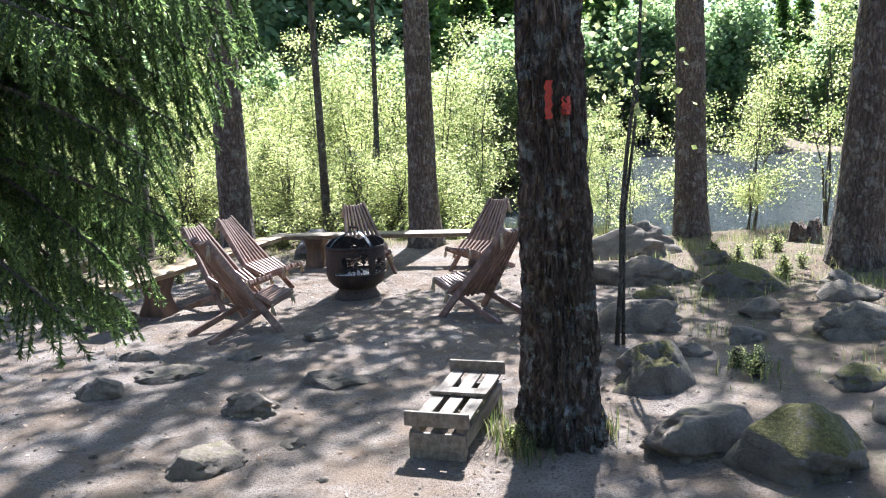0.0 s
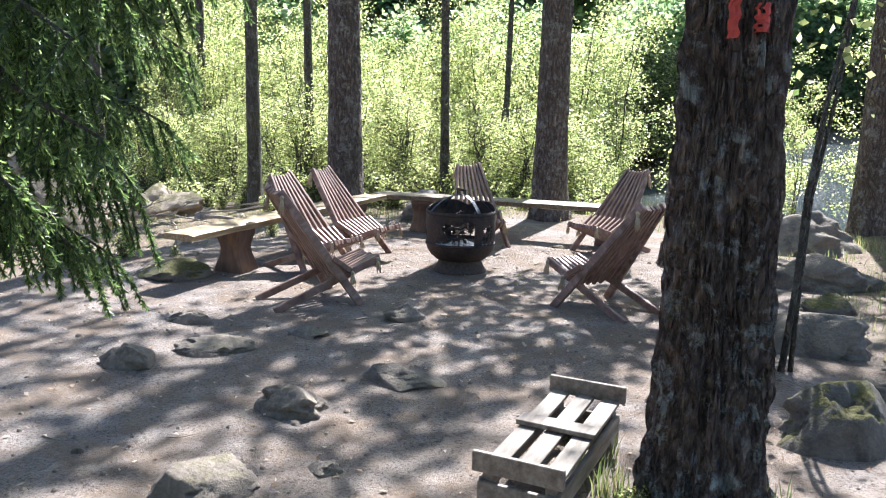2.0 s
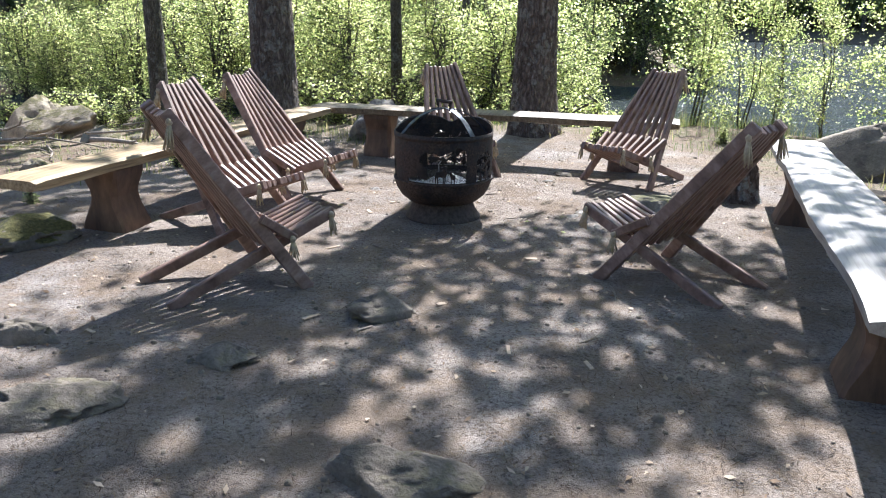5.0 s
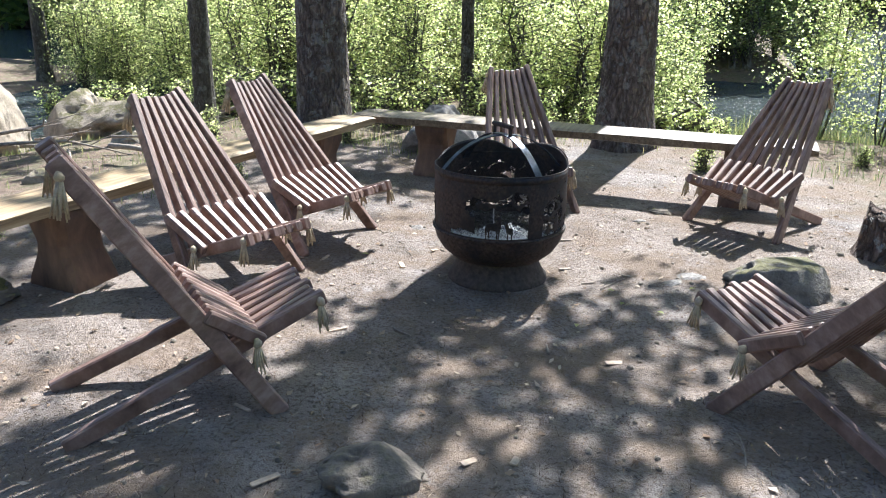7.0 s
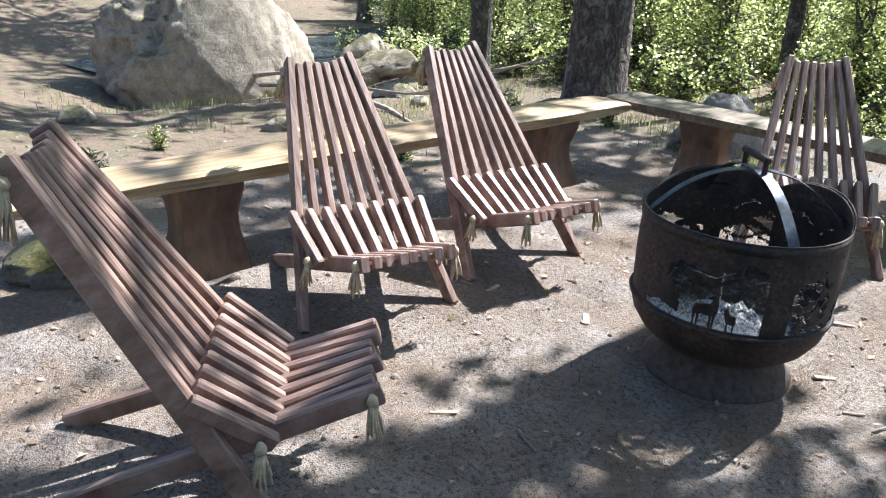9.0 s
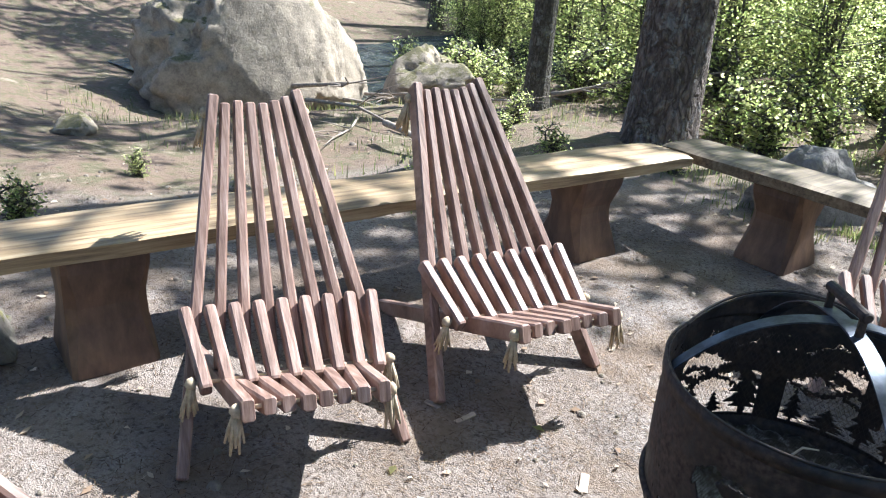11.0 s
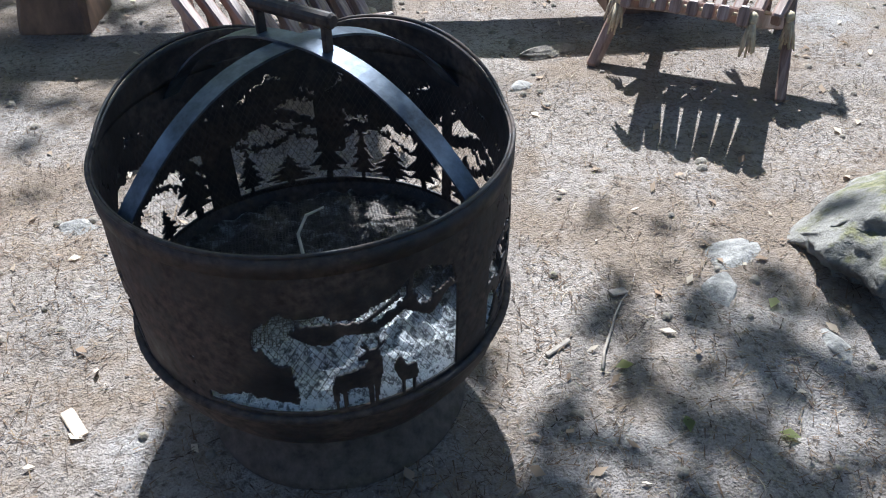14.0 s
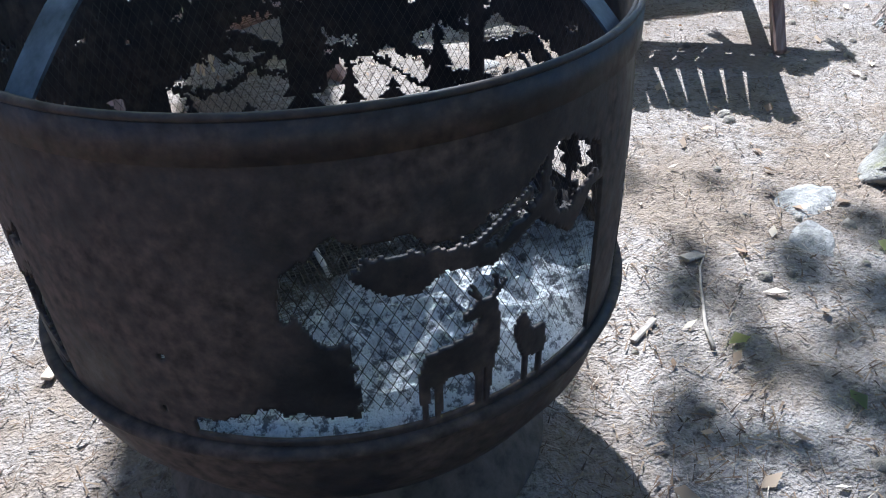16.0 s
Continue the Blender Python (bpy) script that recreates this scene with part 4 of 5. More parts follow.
pine((-1.6, 17.2), 10, 0.07, 12, (0.02, 0), THIN_BARK, "slender birch trunk in the thicket", (7.5, 1.4, 2.0), 30, name="birch_tree")
# three pines added so that their unseen crowns throw dapple on the boulder slope
pine((-8.6, 20.6), 13, 0.13, 13, (0.01, 0), THIN_BARK, "slim dark pine at the edge of the woods, added to shade the slope", (9.0, 1.8, 2.2), 60)
pine((-10.6, 21.8), 13, 0.14, 14, (-0.01, 0), THIN_BARK, "slim dark pine at the edge of the woods, added to shade the slope", (9.5, 2.0, 2.2), 60)
pine((-12.4, 19.6), 12, 0.15, 15, (0.0, 0), THIN_BARK, "slim dark pine at the edge of the woods, added to shade the slope", (8.5, 2.0, 2.0), 60)

# red blazes on the old tree, laid over its bark
def trunk_ring(ob, a, z):
    """A point on the trunk's bark at angle a and height z."""
    best, far = None, 0.0
    for v in ob.data.vertices:
        if abs(v.co.z - z) < 0.05 and abs(wrap(math.atan2(v.co.y, v.co.x) - a)) < 0.06:
            r = math.hypot(v.co.x, v.co.y)
            if r > far:
                best, far = v.co, r
    return far


trunk = [o for o in old_tree.children if o.name.startswith("trunk")][0]
for a0, a1, z0, z1, gap in ((-118, -104, 1.86, 2.07, 9), (-86, -64, 1.88, 1.98, 4)):
    bm = bmesh.new()
    grid = []
    for k in range(12):
        zz = z0 + (z1 - z0) * k / 11
        row = []
        for i in range(7):
            t = radians(a0 + (a1 - a0) * i / 6 + 2 * math.sin(k * 1.9))
            r = trunk_ring(trunk, t, zz) + 0.004
            row.append(bm.verts.new((r * math.cos(t), r * math.sin(t), zz)))
        grid.append(row)
    for k in range(11):
        for i in range(6):
            if noise.noise(Vector((i * 0.6, k * 0.5, gap))) < (0.9 if gap > 5 else 0.4):
                bm.faces.new((grid[k][i], grid[k][i + 1], grid[k + 1][i + 1], grid[k + 1][i]))
    part("paint_mark", bm, RED_PAINT, old_tree, "faded red painted trail mark")


# ---------------------------------------------------------------- thicket
def sapling_variant(seed, h, stems, leaves, size, spread):
    rng = np.random.default_rng(seed)
    bm = bmesh.new()
    pts = []
    for s in range(stems):
        a = rng.uniform(0, math.tau)
        lean = rng.uniform(0.03, 0.22)
        hh = h * rng.uniform(0.7, 1.05)
        line = []
        for k in range(7):
            t = k / 6
            line.append(Vector((math.cos(a) * lean * hh * t ** 1.3 + 0.05 * math.sin(k * 1.7 + s), math.sin(a) * lean * hh * t ** 1.3 + 0.05 * math.cos(k * 2.1 + s), hh * t - 0.1)))
        tube(bm, line, [0.022 * (1 - 0.8 * k / 6) for k in range(7)], 5)
        for k in range(9):
            t = rng.uniform(0.18, 1.0)
            i = min(5, int(t * 6))
            p = line[i].lerp(line[i + 1], t * 6 - i)
            b = rng.uniform(0, math.tau)
            ln = spread * (1.1 - 0.6 * t) * rng.uniform(0.5, 1.1)
            q = p + Vector((math.cos(b) * ln, math.sin(b) * ln, 0.25 * ln))
            tube(bm, (p, q), (0.007, 0.003), 4)
            m = int(leaves / (stems * 9))
            u = rng.uniform(0.15, 1.1, m)[:, None]
            pts.append(np.array(p) + (np.array(q) - np.array(p)) * u + rng.normal(size=(m, 3)) * 0.13 * spread)
    stem = mesh_of(bm, "stem", THIN_BARK)
    v, f = leaf_quads(np.concatenate(pts), size, seed, 0.5)
    return stem, fast_mesh("leaves", v, f, LEAF)


def place_sapling(variant, x, y, scale, turn, name="sapling", label="leafy young birch in fresh green leaf"):
    t = thing(name, label, "sapling" if name == "sapling" else "bush", (x, y, ground_z(x, y)), turn, "thicket along the shore")
    for nm, me in zip(("stem", "leaves"), variant):
        ob = new(nm, me)
        ob.parent = t
        ob.scale = (scale, scale, scale)
    return t


TALL = [sapling_variant(40 + k, 5.0, 3, 4600, 0.054, 0.95) for k in range(4)]
BUSH = [sapling_variant(60 + k, 1.9, 8, 4300, 0.036, 0.66) for k in range(4)]
rnd = random.Random(11)
for k in range(60):
    x = rnd.uniform(-13.5, 0.9)
    y = 17.4 + 0.42 * max(0.0, -x - 2) + rnd.uniform(0.0, 6.0)
    place_sapling(TALL[k % 4], x, y, rnd.uniform(0.8, 1.3), rnd.uniform(0, 360))
for k in range(58):
    x = rnd.uniform(-12, 0.75)
    y = 15.4 + 0.38 * max(0.0, -x - 3) + rnd.uniform(-0.3, 3.0)
    place_sapling(BUSH[k % 4], x, y, rnd.uniform(0.7, 1.25), rnd.uniform(0, 360), "bush", "low leafy green bush in the thicket")
for x, y, s in ((1.9, 15.0, 0.8), (2.5, 14.6, 0.62), (3.1, 15.2, 0.7), (4.7, 14.9, 0.85), (5.6, 14.4, 0.8), (6.6, 13.6, 0.9), (7.6, 13.8, 0.9), (3.3, 13.9, 0.55), (5.2, 13.5, 0.6)):
    place_sapling(TALL[int(x * 10) % 4], x, y, s, x * 77)


# ---------------------------------------------------------------- spruce boughs and far woods
def spruce_bough(root, tip, seed, droop=0.25, twigs=26, hang=0.42):
    """One drooping bough: a woody rib with hanging needled twigs."""
    rng = np.random.default_rng(seed)
    root, tip = np.array(root, float), np.array(tip, float)
    wood = bmesh.new()
    line = [Vector(root + (tip - root) * t - np.array((0, 0, droop * math.sin(t * math.pi) * -0.55))) for t in np.linspace(0, 1, 9)]
    tube(wood, line, [0.018 * (1 - 0.85 * k / 8) + 0.002 for k in range(9)], 6)
    V, F = [], []
    across = np.cross(tip - root, (0, 0, 1.0))
    across /= np.linalg.norm(across)
    ahead = (tip - root) / np.linalg.norm(tip - root)
    for k in range(twigs * 2):
        t = 0.12 + 0.9 * (k // 2) / twigs
        i = min(7, int(t * 8))
        p = np.array(line[i].lerp(line[i + 1], min(1.0, t * 8 - i)))
        side = 1 if k % 2 else -1
        ln = hang * rng.uniform(0.55, 1.2) * (1.0 - 0.45 * t)
        d = across * side * rng.uniform(0.3, 0.9) + ahead * rng.uniform(0.25, 0.7)
        d[2] -= rng.uniform(0.5, 2.2)
        d /= np.linalg.norm(d)
        q = p + d * ln
        tube(wood, (Vector(p), Vector(q)), (0.0035, 0.0015), 4, False)
        m = int(560 * ln) + 16
        u = rng.uniform(0.0, 1.0, m)
        base = p + (q - p) * u[:, None]
        nd = rng.normal(size=(m, 3)) + d * 1.3
        nd -= np.array((0, 0, 0.5))
        nd /= np.linalg.norm(nd, axis=1)[:, None]
        w = np.cross(nd, rng.normal(size=(m, 3)))
        w /= np.linalg.norm(w, axis=1)[:, None]
        l = rng.uniform(0.018, 0.032, m)[:, None]
        w *= 0.0034
        V.append(np.stack([base - w, base + w, base + nd * l + w * 0.4, base + nd * l - w * 0.4], 1).reshape(-1, 3))
    V = np.concatenate(V)
    n = len(V) // 4
    F = np.arange(n * 4).reshape(n, 4)
    return wood, V, F


def build_near_spruce():
    at = (-2.65, 3.5)
    t = thing("spruce_tree", "dense dark spruce with low drooping boughs", "tree", (at[0], at[1], ground_z(*at)))
    ob = new("trunk", trunk_mesh("trunk", 9, 0.15, 0.03, THIN_BARK, 31, 0.3, rows=40, sides=24))
    ob.parent = t
    tips = ((-0.92, 3.15, 1.50), (-1.62, 2.75, 0.95), (-0.85, 3.45, 2.0), (-0.62, 3.2, 2.32), (-0.7, 3.9, 2.35), (-1.0, 2.7, 2.2), (-0.95, 3.1, 1.75), (-1.35, 3.6, 1.5),
            (-0.6, 3.5, 2.75), (-0.9, 2.9, 2.7), (-1.1, 4.3, 2.2), (-1.2, 4.4, 2.8), (-1.3, 2.6, 1.55), (-1.6, 2.3, 2.0), (-1.4, 4.5, 1.8), (-1.2, 3.3, 2.2), (-1.0, 3.6, 2.55),
            (-1.8, 3.0, 1.3), (-0.70, 3.35, 2.15), (-0.72, 3.05, 2.5), (-0.66, 3.65, 2.7), (-0.9, 3.3, 1.9), (-0.8, 2.6, 2.55), (-0.75, 4.0, 2.6), (-1.35, 3.45, 1.85), (-1.2, 3.75, 2.0), (-1.7, 3.0, 1.7), (-1.18, 3.12, 1.36), (-1.2, 2.75, 1.2), (-1.42, 4.1, 1.2), (-1.5, 4.0, 1.45), (-1.62, 4.2, 0.95), (-1.55, 3.85, 1.05), (-1.4, 4.3, 1.5))
    for k, tip in enumerate(tips):
        local = (tip[0] - at[0], tip[1] - at[1], tip[2])
        root = (0.1, 0.0, tip[2] + 0.30 + 0.35 * ((k * 7) % 5) / 4)
        wood, V, F = spruce_bough(root, local, 200 + k, twigs=34, hang=0.36 if k == 0 else 0.40 + 0.05 * (k % 4))
        bough = part("bough", wood, THIN_BARK, t)
        ob = new("needles", fast_mesh("needles", V, F, NEAR_NEEDLE))
        ob.parent = bough
    return t


build_near_spruce()


def spruce_variant(seed, h, r):
    rng = np.random.default_rng(seed)
    bm = bmesh.new()
    tube(bm, ((0, 0, -0.3), (0, 0, h * 0.5), (0, 0, h)), (0.16, 0.1, 0.02), 8)
    P = []
    for k in range(46):
        z = h * (0.08 + 0.9 * k / 46)
        for b in range(6):
            a = rng.uniform(0, math.tau)
            ln = r * (1 - (z / h) ** 1.2) * rng.uniform(0.6, 1.1) + 0.1
            u = rng.uniform(0.1, 1, 14)
            P.append(np.stack([np.cos(a) * ln * u, np.sin(a) * ln * u, z - 0.35 * ln * u + rng.normal(size=14) * 0.06], 1))
    v, f = leaf_quads(np.concatenate(P), 0.5, seed, 0.4, 1.8)
    return mesh_of(bm, "trunk", THIN_BARK), fast_mesh("crown", v, f, NEEDLE)


SPRUCES = [spruce_variant(80 + k, 13 + 2 * k, 3.0) for k in range(3)]
rnd = random.Random(5)


def place_spruce(k, x, y, s, z=None):
    t = thing("spruce_tree", "tall dark green spruce in the woods", "tree", (x, y, ground_z(x, y) if z is None else z), rnd.uniform(0, 360), "spruces of the far woods")
    for nm, me in zip(("trunk", "crown"), SPRUCES[k % 3]):
        ob = new(nm, me)
        ob.parent = t
        ob.scale = (s, s, s)


for k in range(60):
    x = rnd.uniform(-44, -7)
    place_spruce(k, x, rnd.uniform(37, 52), rnd.uniform(0.8, 1.2))
for k in range(190):
    x = rnd.uniform(-45, 110)
    y = 84 - 0.4 * x + rnd.uniform(0, 26)
    place_spruce(k, x, y, rnd.uniform(0.8, 1.3))
# unseen spruces added behind the camera's start
for k in range(14):
    place_spruce(k, rnd.uniform(-18, 14), rnd.uniform(-22, -6), rnd.uniform(0.9, 1.2))


# spruces on the bank across the narrow water
for k in range(26):
    place_spruce(k, rnd.uniform(-7.5, 4.0), rnd.uniform(37, 52), rnd.uniform(0.75, 1.0))


# leafy trees of the far shore
def leafy_variant(seed, h, r):
    rng = np.random.default_rng(seed)
    bm = bmesh.new()
    tube(bm, ((0, 0, -0.3), (0.1, 0, h * 0.5), (0, 0.1, h * 0.92)), (0.2, 0.12, 0.03), 8)
    pts = crown_points(rng, (0, 0, h * 0.58), (r, r, h * 0.42), 130, 22, 0.42)
    v, f = leaf_quads(pts, 0.5, seed, 0.5, 1.4)
    return mesh_of(bm, "trunk", THIN_BARK), fast_mesh("crown", v, f, LEAF_HAZED)


LEAFY = [leafy_variant(120 + k, 10 + 2 * k, 2.8) for k in range(3)]
for k in range(80):
    x = rnd.uniform(-45, 110)
    y = 79 - 0.4 * x + rnd.uniform(0, 8)
    t = thing("leafy_tree", "leafy tree on the far shore, leaves coloured paler for haze", "tree", (x, y, ground_z(x, y)), rnd.uniform(0, 360), "leafy trees of the far shore")
    for nm, me in zip(("trunk", "crown"), LEAFY[k % 3]):
        ob = new(nm, me)
        ob.parent = t
for k in range(22):
    x = rnd.uniform(-7, 3.4)
    y = rnd.uniform(27.5, 34)
    t = thing("leafy_tree", "small leafy tree on the bank across the water", "tree", (x, y, ground_z(x, y)), rnd.uniform(0, 360), "leafy trees across the water")
    for nm, me in zip(("trunk", "crown"), LEAFY[k % 3]):
        ob = new(nm, me)
        ob.parent = t
        ob.scale = (0.5, 0.5, 0.42)
for k in range(20):
    x = rnd.uniform(-24, -3)
    y = 31 - 0.2 * x + rnd.uniform(-2, 6)
    t = thing("leafy_tree", "leafy tree in fresh green leaf in the woods", "tree", (x, y, ground_z(x, y)), rnd.uniform(0, 360), "leafy trees of the woods")
    for nm, me in zip(("trunk", "crown"), LEAFY[k % 3]):
        ob = new(nm, me)
        ob.parent = t


# ---------------------------------------------------------------- undergrowth and litter
def scatter(n, seed, inside, box=(-6.0, 6.0, 0.8, 15.0)):
    r = random.Random(seed)
    out = []
    while len(out) < n:
        x, y = r.uniform(box[0], box[1]), r.uniform(box[2], box[3])
        if inside(x, y, r):
            out.append((x, y, ground_z(x, y), r))
    return out


def stuff(name, verts, faces, mat, label, category):
    ob = new(name, fast_mesh(name, np.asarray(verts), np.asarray(faces), mat))
    return tagged(ob, label, category, kind="stuff")


def clear_of_pit(x, y):
    return math.hypot(x - PIT.x, y - PIT.y) > 0.27


# dry leaves, each a small cupped blade
V, F = [], []
for x, y, z, r in scatter(3000, 71, lambda x, y, r: clear_of_pit(x, y) and r.random() < (1.0 if math.hypot(x + 0.9, y - 8) < 4 else 0.35)):
    a, ln, w = r.uniform(0, math.tau), r.uniform(0.007, 0.022), r.uniform(0.35, 0.7)
    d, s = Vector((math.cos(a), math.sin(a), 0)), Vector((-math.sin(a), math.cos(a), 0))
    p = Vector((x, y, z + 0.004))
    k = len(V)
    V += [p - d * ln, p + s * ln * w + Vector((0, 0, r.uniform(0, 0.012))), p + d * ln + Vector((0, 0, r.uniform(0, 0.014))), p - s * ln * w + Vector((0, 0, r.uniform(0, 0.01)))]
    F.append((k, k + 1, k + 2, k + 3))
stuff("leaf_litter", V, F, DRY_LEAF, "dry pale leaves scattered on the soil", "leaves")

# fallen needles and twigs
V, F = [], []
for x, y, z, r in scatter(42000, 72, lambda x, y, r: clear_of_pit(x, y) and (math.hypot(x + 0.9, y - 8.2) < 3.6 or r.random() < 0.3) and noise.noise(Vector((x * 1.7, y * 1.7, 3))) > r.uniform(-0.7, 0.3)):
    a, ln, w = r.uniform(0, math.tau), r.uniform(0.012, 0.036), 0.0019
    if r.random() < 0.005:
        ln, w = r.uniform(0.04, 0.11), 0.0022
    d, s = Vector((math.cos(a), math.sin(a), r.uniform(-.05, .05))), Vector((-math.sin(a), math.cos(a), 0))
    p = Vector((x, y, z + 0.005))
    k = len(V)
    V += [p - d * ln - s * w, p - d * ln + s * w, p + Vector((0, 0, w * 1.6)), p + d * ln + s * w, p + d * ln - s * w]
    F += [(k, k + 1, k + 2, k + 2), (k + 2, k + 3, k + 4, k + 4)]
for x, y, z, r in scatter(11000, 74, lambda x, y, r: clear_of_pit(x, y) and noise.noise(Vector((x * 2.1, y * 2.1, 8))) > r.uniform(-0.6, 0.4), (-2.4, 1.2, 7.6, 10.4)):
    a, ln, w = r.uniform(0, math.tau), r.uniform(0.008, 0.028), 0.0011
    d, s = Vector((math.cos(a), math.sin(a), r.uniform(-.05, .08))), Vector((-math.sin(a), math.cos(a), 0))
    p = Vector((x, y, z + 0.006))
    k = len(V)
    V += [p - d * ln - s * w, p - d * ln + s * w, p + Vector((0, 0, w * 1.6)), p + d * ln + s * w, p + d * ln - s * w]
    F += [(k, k + 1, k + 2, k + 2), (k + 2, k + 3, k + 4, k + 4)]
stuff("needle_litter", V, np.asarray(F)[:, :3], leaf_material("dead_needles", (0.035, 0.022, 0.014), (0.10, 0.062, 0.038), (0.20, 0.145, 0.095), 0.05, 0.95), "brown fallen needles and thin twigs", "needles")

# pebbles
V, F = [], []
for x, y, z, r in scatter(3800, 73, lambda x, y, r: clear_of_pit(x, y)):
    s = r.uniform(0.006, 0.018) * (1.9 if r.random() < 0.06 else 1)
    k = len(V)
    ring = [(math.cos(t) * r.uniform(0.8, 1.2), math.sin(t) * r.uniform(0.7, 1.2)) for t in (j * math.tau / 6 for j in range(6))]
    V += [Vector((x + u * s, y + v * s, z - 0.004)) for u, v in ring] + [Vector((x + u * s * 0.7, y + v * s * 0.7, z + s * r.uniform(0.4, 0.6))) for u, v in ring] + [Vector((x, y, z + s * 0.68))]
    for j in range(6):
        F += [(k + j, k + (j + 1) % 6, k + 6 + (j + 1) % 6), (k + j, k + 6 + (j + 1) % 6, k + 6 + j), (k + 6 + j, k + 6 + (j + 1) % 6, k + 12)]
stuff("pebbles", V, F, ROCK, "small grey pebbles on the trodden soil", "pebbles")


# grass blades in patches
def grass_patch(centres, seed, blades, height, spread, name="grass", label="thin green grass tufts at the clearing's edge"):
    r = random.Random(seed)
    V, F = [], []
    for cx, cy in centres:
        for _ in range(blades):
            x, y = cx + r.gauss(0, spread), cy + r.gauss(0, spread)
            z = ground_z(x, y) - 0.01
            a, h, w = r.uniform(0, math.tau), height * r.uniform(0.4, 1.2), 0.0035
            d, s = Vector((math.cos(a), math.sin(a), 0)), Vector((-math.sin(a), math.cos(a), 0)) * w
            b = h * r.uniform(0.1, 0.6)
            p = Vector((x, y, z))
            k = len(V)
            V += [p - s, p + s, p + d * b * 0.35 + s * 0.8 + Vector((0, 0, h * 0.6)), p + d * b * 0.35 - s * 0.8 + Vector((0, 0, h * 0.6)), p + d * b + Vector((0, 0, h))]
            F += [(k, k + 1, k + 2), (k, k + 2, k + 3), (k + 3, k + 2, k + 4)]
    return stuff(name, V, F, GRASS, label, "grass")


r = random.Random(8)
grass_patch([(0.55, 4.22), (0.48, 4.45), (0.62, 4.1), (1.1, 4.35), (0.4, 4.75)], 1, 70, 0.16, 0.06, label="grass tufts round the foot of the old tree")
grass_patch([(r.uniform(-3, 1.5), r.uniform(11.6, 14.6)) for _ in range(34)], 2, 45, 0.12, 0.16)
grass_patch([(r.uniform(-9, -3.6), r.uniform(10.0, 16.0)) for _ in range(60)], 3, 40, 0.10, 0.2, label="sparse grass on the forest slope")
grass_patch([(r.uniform(1.8, 6.5), r.uniform(5.0, 14.8)) for _ in range(120)], 4, 45, 0.15, 0.15, label="grass tufts among the shore rocks")
grass_patch([(r.uniform(0.4, 3.2), shore(1.5) - r.uniform(-0.5, 0.8)) for _ in range(70)], 5, 60, 0.5, 0.12, "reeds", "thin pale reeds in the shallow water")
grass_patch([(r.uniform(-2.2, -1.2), r.uniform(11.6, 12.2)) for _ in range(6)], 6, 60, 0.07, 0.05)


def low_plant_variant(seed, h, leaves, size, spread):
    return sapling_variant(seed, h, 7, leaves, size, spread)


LOW = [low_plant_variant(300 + k, 0.42, 900, 0.026, 0.17) for k in range(3)]
spots = [(0.56, 4.25), (1.3, 6.35), (2.35, 5.35), (2.3, 5.6), (3.6, 9.4), (4.0, 9.8), (4.3, 9.2), (3.9, 8.7), (4.4, 10.2), (3.5, 10.0), (-4.0, 8.7), (-4.4, 8.4), (-3.55, 10.2), (-3.3, 10.5), (-3.6, 11.6), (-3.0, 12.2), (-2.2, 12.4), (-4.7, 12.6), (-4.3, 11.9),
         (2.9, 11.8), (2.4, 12.3), (3.2, 12.4), (1.8, 12.6), (-5.0, 9.3), (0.35, 12.0), (-1.2, 13.2), (-1.9, 13.6)]
for k, (x, y) in enumerate(spots):
    place_sapling(LOW[k % 3], x, y, 0.45 + 0.45 * ((k * 37) % 10) / 10, k * 73, "low_plant", "low leafy green plant on the ground")
r = random.Random(21)
for k in range(70):
    x = r.uniform(-9, 0.8)
    place_sapling(LOW[k % 3], x, 13.6 + 0.25 * max(0, -x - 3) + r.uniform(0, 2.6), r.uniform(0.9, 2.0), k * 51, "low_plant", "low leafy green plant on the ground")

# twin-stemmed sapling beside the mossy rock
t = thing("sapling", "twin bare-stemmed sapling with few leaves beside mossy rocks", "sapling", (1.545, 6.32, ground_z(1.545, 6.32)))
for k, (dx, top) in enumerate(((0.0, 0.42), (0.045, 0.36))):
    bm = bmesh.new()
    line = [Vector((dx + top * (j / 8) ** 1.3 + 0.02 * math.sin(j * 1.9 + k), 0.02 * k + 0.03 * math.sin(j * 1.3), -0.05 + 4.6 * j / 8)) for j in range(9)]
    tube(bm, line, [(0.022 - 0.005 * k) * (1 - 0.7 * j / 8) for j in range(9)], 7)
    part("stem", bm, THIN_BARK, t, "", True)
rng = np.random.default_rng(9)
pts = np.concatenate([rng.normal(size=(26, 3)) * 0.2 + np.array((0.3 * math.sin(k), 0.3 * math.cos(k * 2), 1.7 + 0.24 * k)) for k in range(13)])
v, f = leaf_quads(pts, 0.07, 5, 0.5)
ob = new("leaves", fast_mesh("leaves", v, f, LEAF))
ob.parent = t

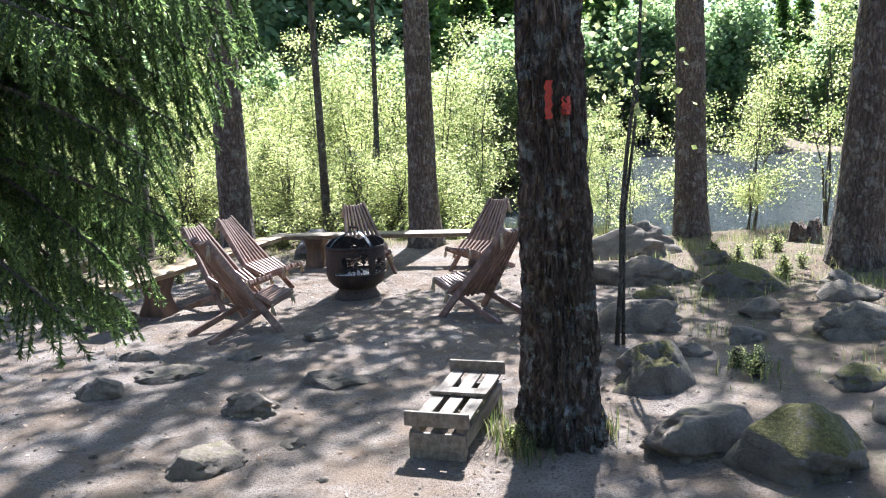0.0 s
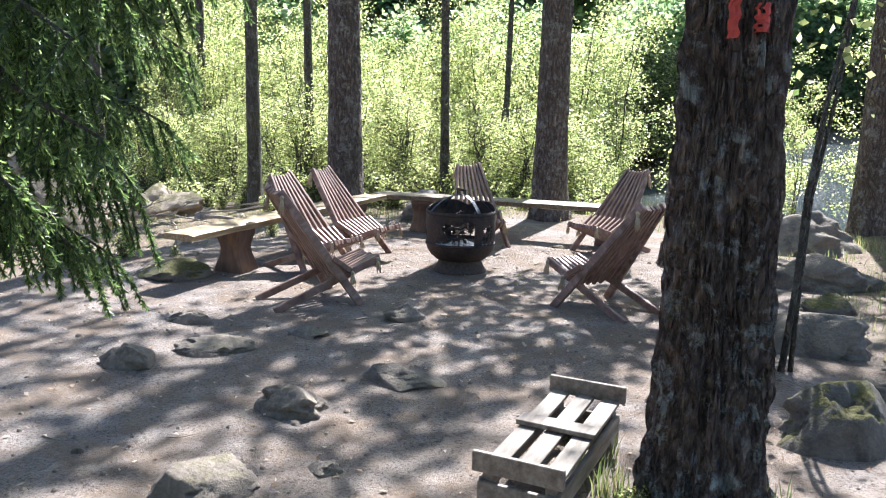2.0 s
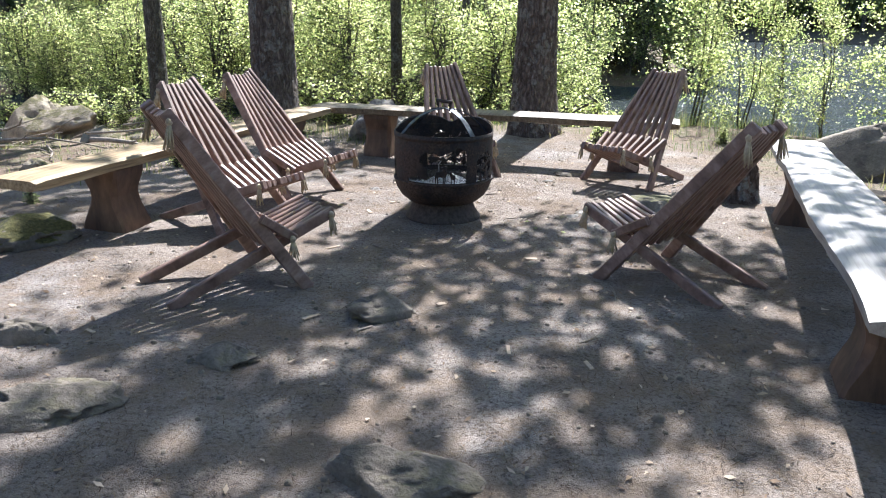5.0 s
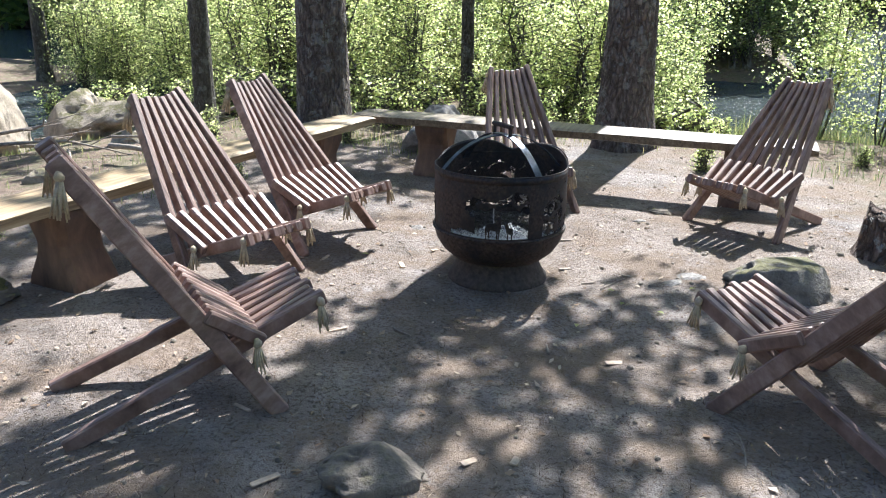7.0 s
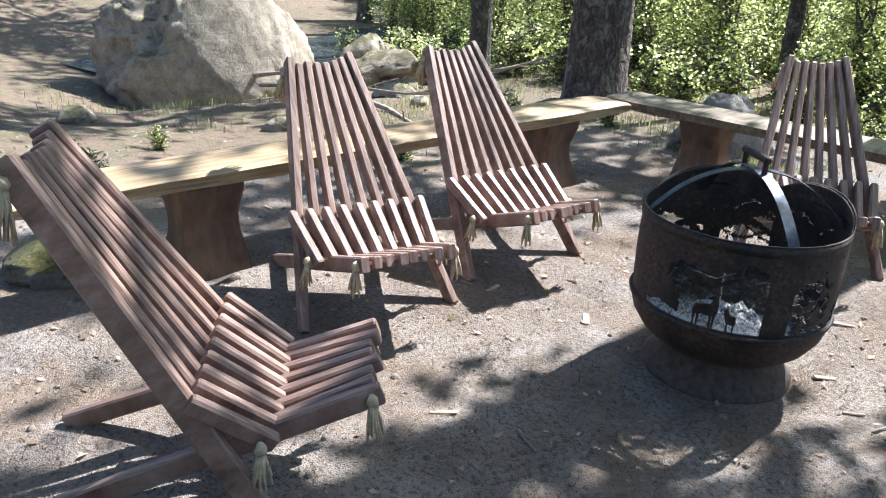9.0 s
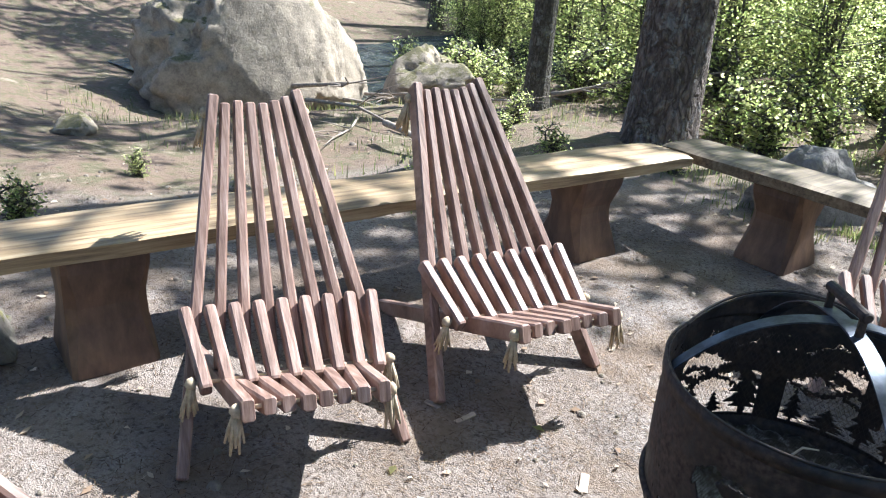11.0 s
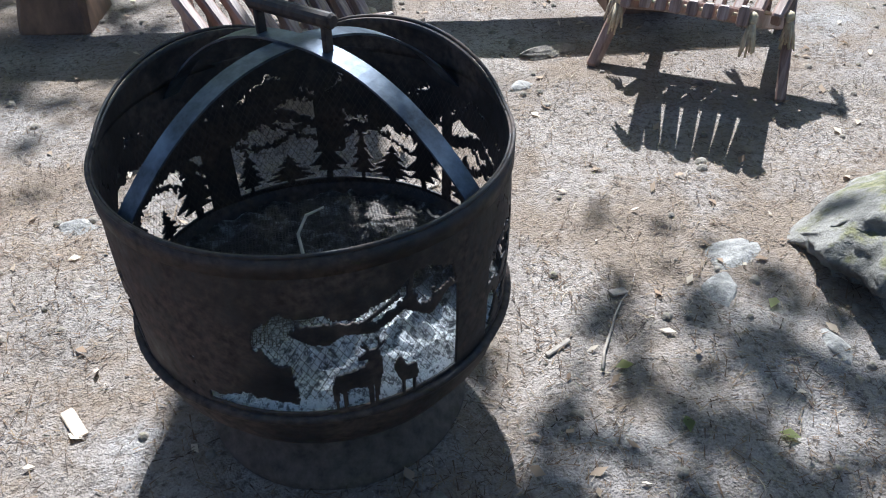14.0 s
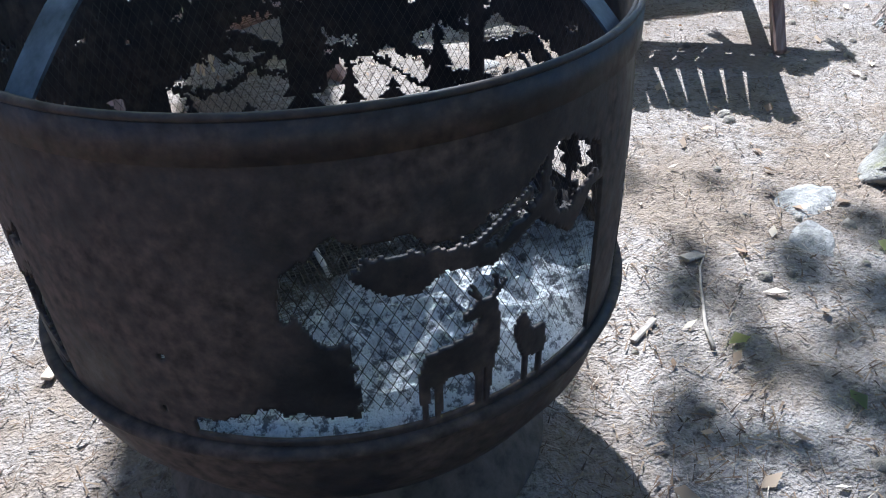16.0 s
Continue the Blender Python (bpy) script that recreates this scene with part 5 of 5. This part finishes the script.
# stumps
def stump(at, r, h, seed, label):
    s = thing("tree_stump", label, "stump", (at[0], at[1], ground_z(*at)))
    verts, faces = [], []
    for j in range(13):
        for i in range(36):
            a = i / 36 * math.tau
            q = Vector((math.cos(a) * 2, math.sin(a) * 2, seed))
            rim = h * (0.75 + 0.45 * noise.noise(q * 1.5))
            z = -0.08 + (rim + 0.08) * j / 12
            rr = r * (1 + 0.35 * math.exp(-z / 0.08) + 0.18 * noise.noise(q * 2 + Vector((0, 0, z * 3))))
            verts.append((rr * math.cos(a), rr * math.sin(a), z))
    faces = [(j * 36 + i, j * 36 + (i + 1) % 36, (j + 1) * 36 + (i + 1) % 36, (j + 1) * 36 + i) for j in range(12) for i in range(36)]
    k = len(verts)
    verts.append((0, 0, h * 0.55))
    faces += [(12 * 36 + i, 12 * 36 + (i + 1) % 36, k) for i in range(36)]
    ob = new("wood", data_mesh("wood", verts, faces, NEAR_BARK, True))
    ob.parent = s


stump((5.15, 11.1), 0.2, 0.36, 3, "broken dark stump near the water")
stump((1.22, 9.72), 0.17, 0.31, 4, "low dark stump beside the bench")

# pale bent twig standing in the fire pit
bm = bmesh.new()
line = [Vector((-0.02, -0.02, 0.25)), Vector((-0.035, 0.03, 0.30)), Vector((-0.04, 0.06, 0.345)), Vector((-0.02, 0.075, 0.375)), Vector((0.015, 0.08, 0.385))]
tube(bm, line, (0.004, 0.0038, 0.0035, 0.003, 0.002), 6)
twig = new("twig", mesh_of(bm, "twig", plain("peeled_twig", (0.5, 0.45, 0.38), 0.8)))
twig.location = PIT
tagged(twig, "pale bent twig stuck in the ash", "twig")

# straw-coloured needles, denser round the fire pit
V, F = [], []
for x, y, z, r in scatter(4200, 76, lambda x, y, r: clear_of_pit(x, y) and noise.noise(Vector((x * 1.3, y * 1.3, 15))) > r.uniform(-0.5, 0.35), (-3.0, 1.4, 6.0, 10.6)):
    a, ln, w = r.uniform(0, math.tau), r.uniform(0.006, 0.020), r.uniform(0.0005, 0.0009)
    d, sd = Vector((math.cos(a), math.sin(a), r.uniform(-.06, .12))), Vector((-math.sin(a), math.cos(a), 0))
    p = Vector((x, y, z + 0.006))
    k = len(V)
    V += [p - d * ln - sd * w, p - d * ln + sd * w, p + d * ln + sd * w, p + d * ln - sd * w]
    F.append((k, k + 1, k + 2, k + 3))
stuff("straw_litter", V, F, leaf_material("straw_needles", (0.12, 0.085, 0.055), (0.22, 0.165, 0.115), (0.42, 0.345, 0.26), 0.05, 0.95), "pale dry needles and straw on the soil", "needles")


# dead branches and wood chips
def dead_branch(at, length, turn, seed, thick=0.012, lift=0.0, label="dead grey branch lying on the forest slope"):
    rnd = random.Random(seed)
    b = thing("fallen_branch", label, "branch", (at[0], at[1], ground_z(*at)), turn)
    def bent(p, d, ln, r0, n=6):
        line = [Vector(p)]
        d = Vector(d).normalized()
        for _ in range(n):
            d = (d + Vector((rnd.gauss(0, 0.16), rnd.gauss(0, 0.16), rnd.gauss(0, 0.06)))).normalized()
            q = line[-1] + d * ln / n
            q.z = max(q.z, r0 * 0.6)
            line.append(q)
        return line, [r0 * (1 - 0.75 * k / n) for k in range(n + 1)]
    line, radii = bent((-length / 2, 0, thick + 0.3 * lift), (1, 0, lift), length, thick)
    bm = bmesh.new()
    tube(bm, line, radii, 7)
    part("stem", bm, DEAD_WOOD, b, "", True)
    for k in range(3 if length > 0.5 else 1):
        bm = bmesh.new()
        i = 2 + k
        tube(bm, *bent(line[i], (0.8, rnd.choice((-0.8, 0.8)), 0.25), length * rnd.uniform(0.25, 0.45), radii[i] * 0.6, 4), 6)
        part("side_twig", bm, DEAD_WOOD, b, "", True)


DEAD_WOOD = plain("dead_wood", (0.27, 0.225, 0.185), 0.9, 0, 0.45, 30.0)
r = random.Random(52)
for k in range(16):
    dead_branch((r.uniform(-7.6, -4.2), r.uniform(11.2, 15.2)), r.uniform(0.7, 1.9), r.uniform(-50, 60), 500 + k, r.uniform(0.012, 0.03), r.uniform(0, 0.25))
for k, (x, y, ln, a) in enumerate(((-1.55, 4.55, 0.16, 10), (-2.1, 4.35, 0.22, -25), (-0.05, 6.75, 0.14, 40), (-0.62, 8.0, 0.10, 120), (-1.25, 8.0, 0.11, -35), (0.15, 7.35, 0.2, 60), (-2.65, 9.9, 0.3, 20), (-0.33, 8.95, 0.34, 62))):
    dead_branch((x, y), ln, a, 540 + k, 0.004 if ln > 0.12 else 0.007, 0.0, "small dry twig on the trodden soil")
for k in range(24):
    x, y = r.uniform(-2.3, 0.6), r.uniform(6.2, 9.6)
    if not clear_of_pit(x, y):
        continue
    bm = bmesh.new()
    ln = r.uniform(0.02, 0.05)
    stick(bm, (-ln, 0, 0.004), (ln, r.uniform(-0.006, 0.006), 0.006), r.uniform(0.012, 0.028), 0.006, (0, 1, 0), 0.002)
    chip = new("wood_chip", mesh_of(bm, "wood_chip", CHIP_WOOD if k % 3 else DEAD_WOOD))
    chip.matrix_world = pose(x, y, ground_z(x, y), r.uniform(-8, 8), r.uniform(-8, 8), r.uniform(0, 360))
    tagged(chip, "split pale wood chip on the trodden soil", "wood chip", "wood chips round the fire pit")

# a few fresh leaves dropped on the soil
V, F = [], []
for k, (x, y) in enumerate(((-0.36, 8.80), (-0.30, 8.62), (-0.12, 8.55), (0.05, 8.9), (-1.9, 8.5), (-1.75, 9.0), (-0.5, 8.3), (-2.2, 7.9))):
    p, a, ln = Vector((x, y, ground_z(x, y) + 0.006)), k * 1.3, 0.022
    d, sd = Vector((math.cos(a), math.sin(a), 0)), Vector((-math.sin(a), math.cos(a), 0))
    V += [p - d * ln, p + sd * ln * 0.6 + Vector((0, 0, 0.008)), p + d * ln, p - sd * ln * 0.6 + Vector((0, 0, 0.006))]
    F.append((4 * k, 4 * k + 1, 4 * k + 2, 4 * k + 3))
stuff("green_leaves", V, F, LEAF, "fresh green leaves dropped on the soil", "leaves")

# bushes at the foot of the wooded bank
r = random.Random(33)
for k in range(34):
    x = r.uniform(-6.0, 5.0)
    place_sapling(BUSH[k % 4], x, 25.6 + 0.12 * abs(x) + r.uniform(0, 3.5), r.uniform(1.2, 2.2), k * 67, "bush", "leafy green bush on the bank across the water")
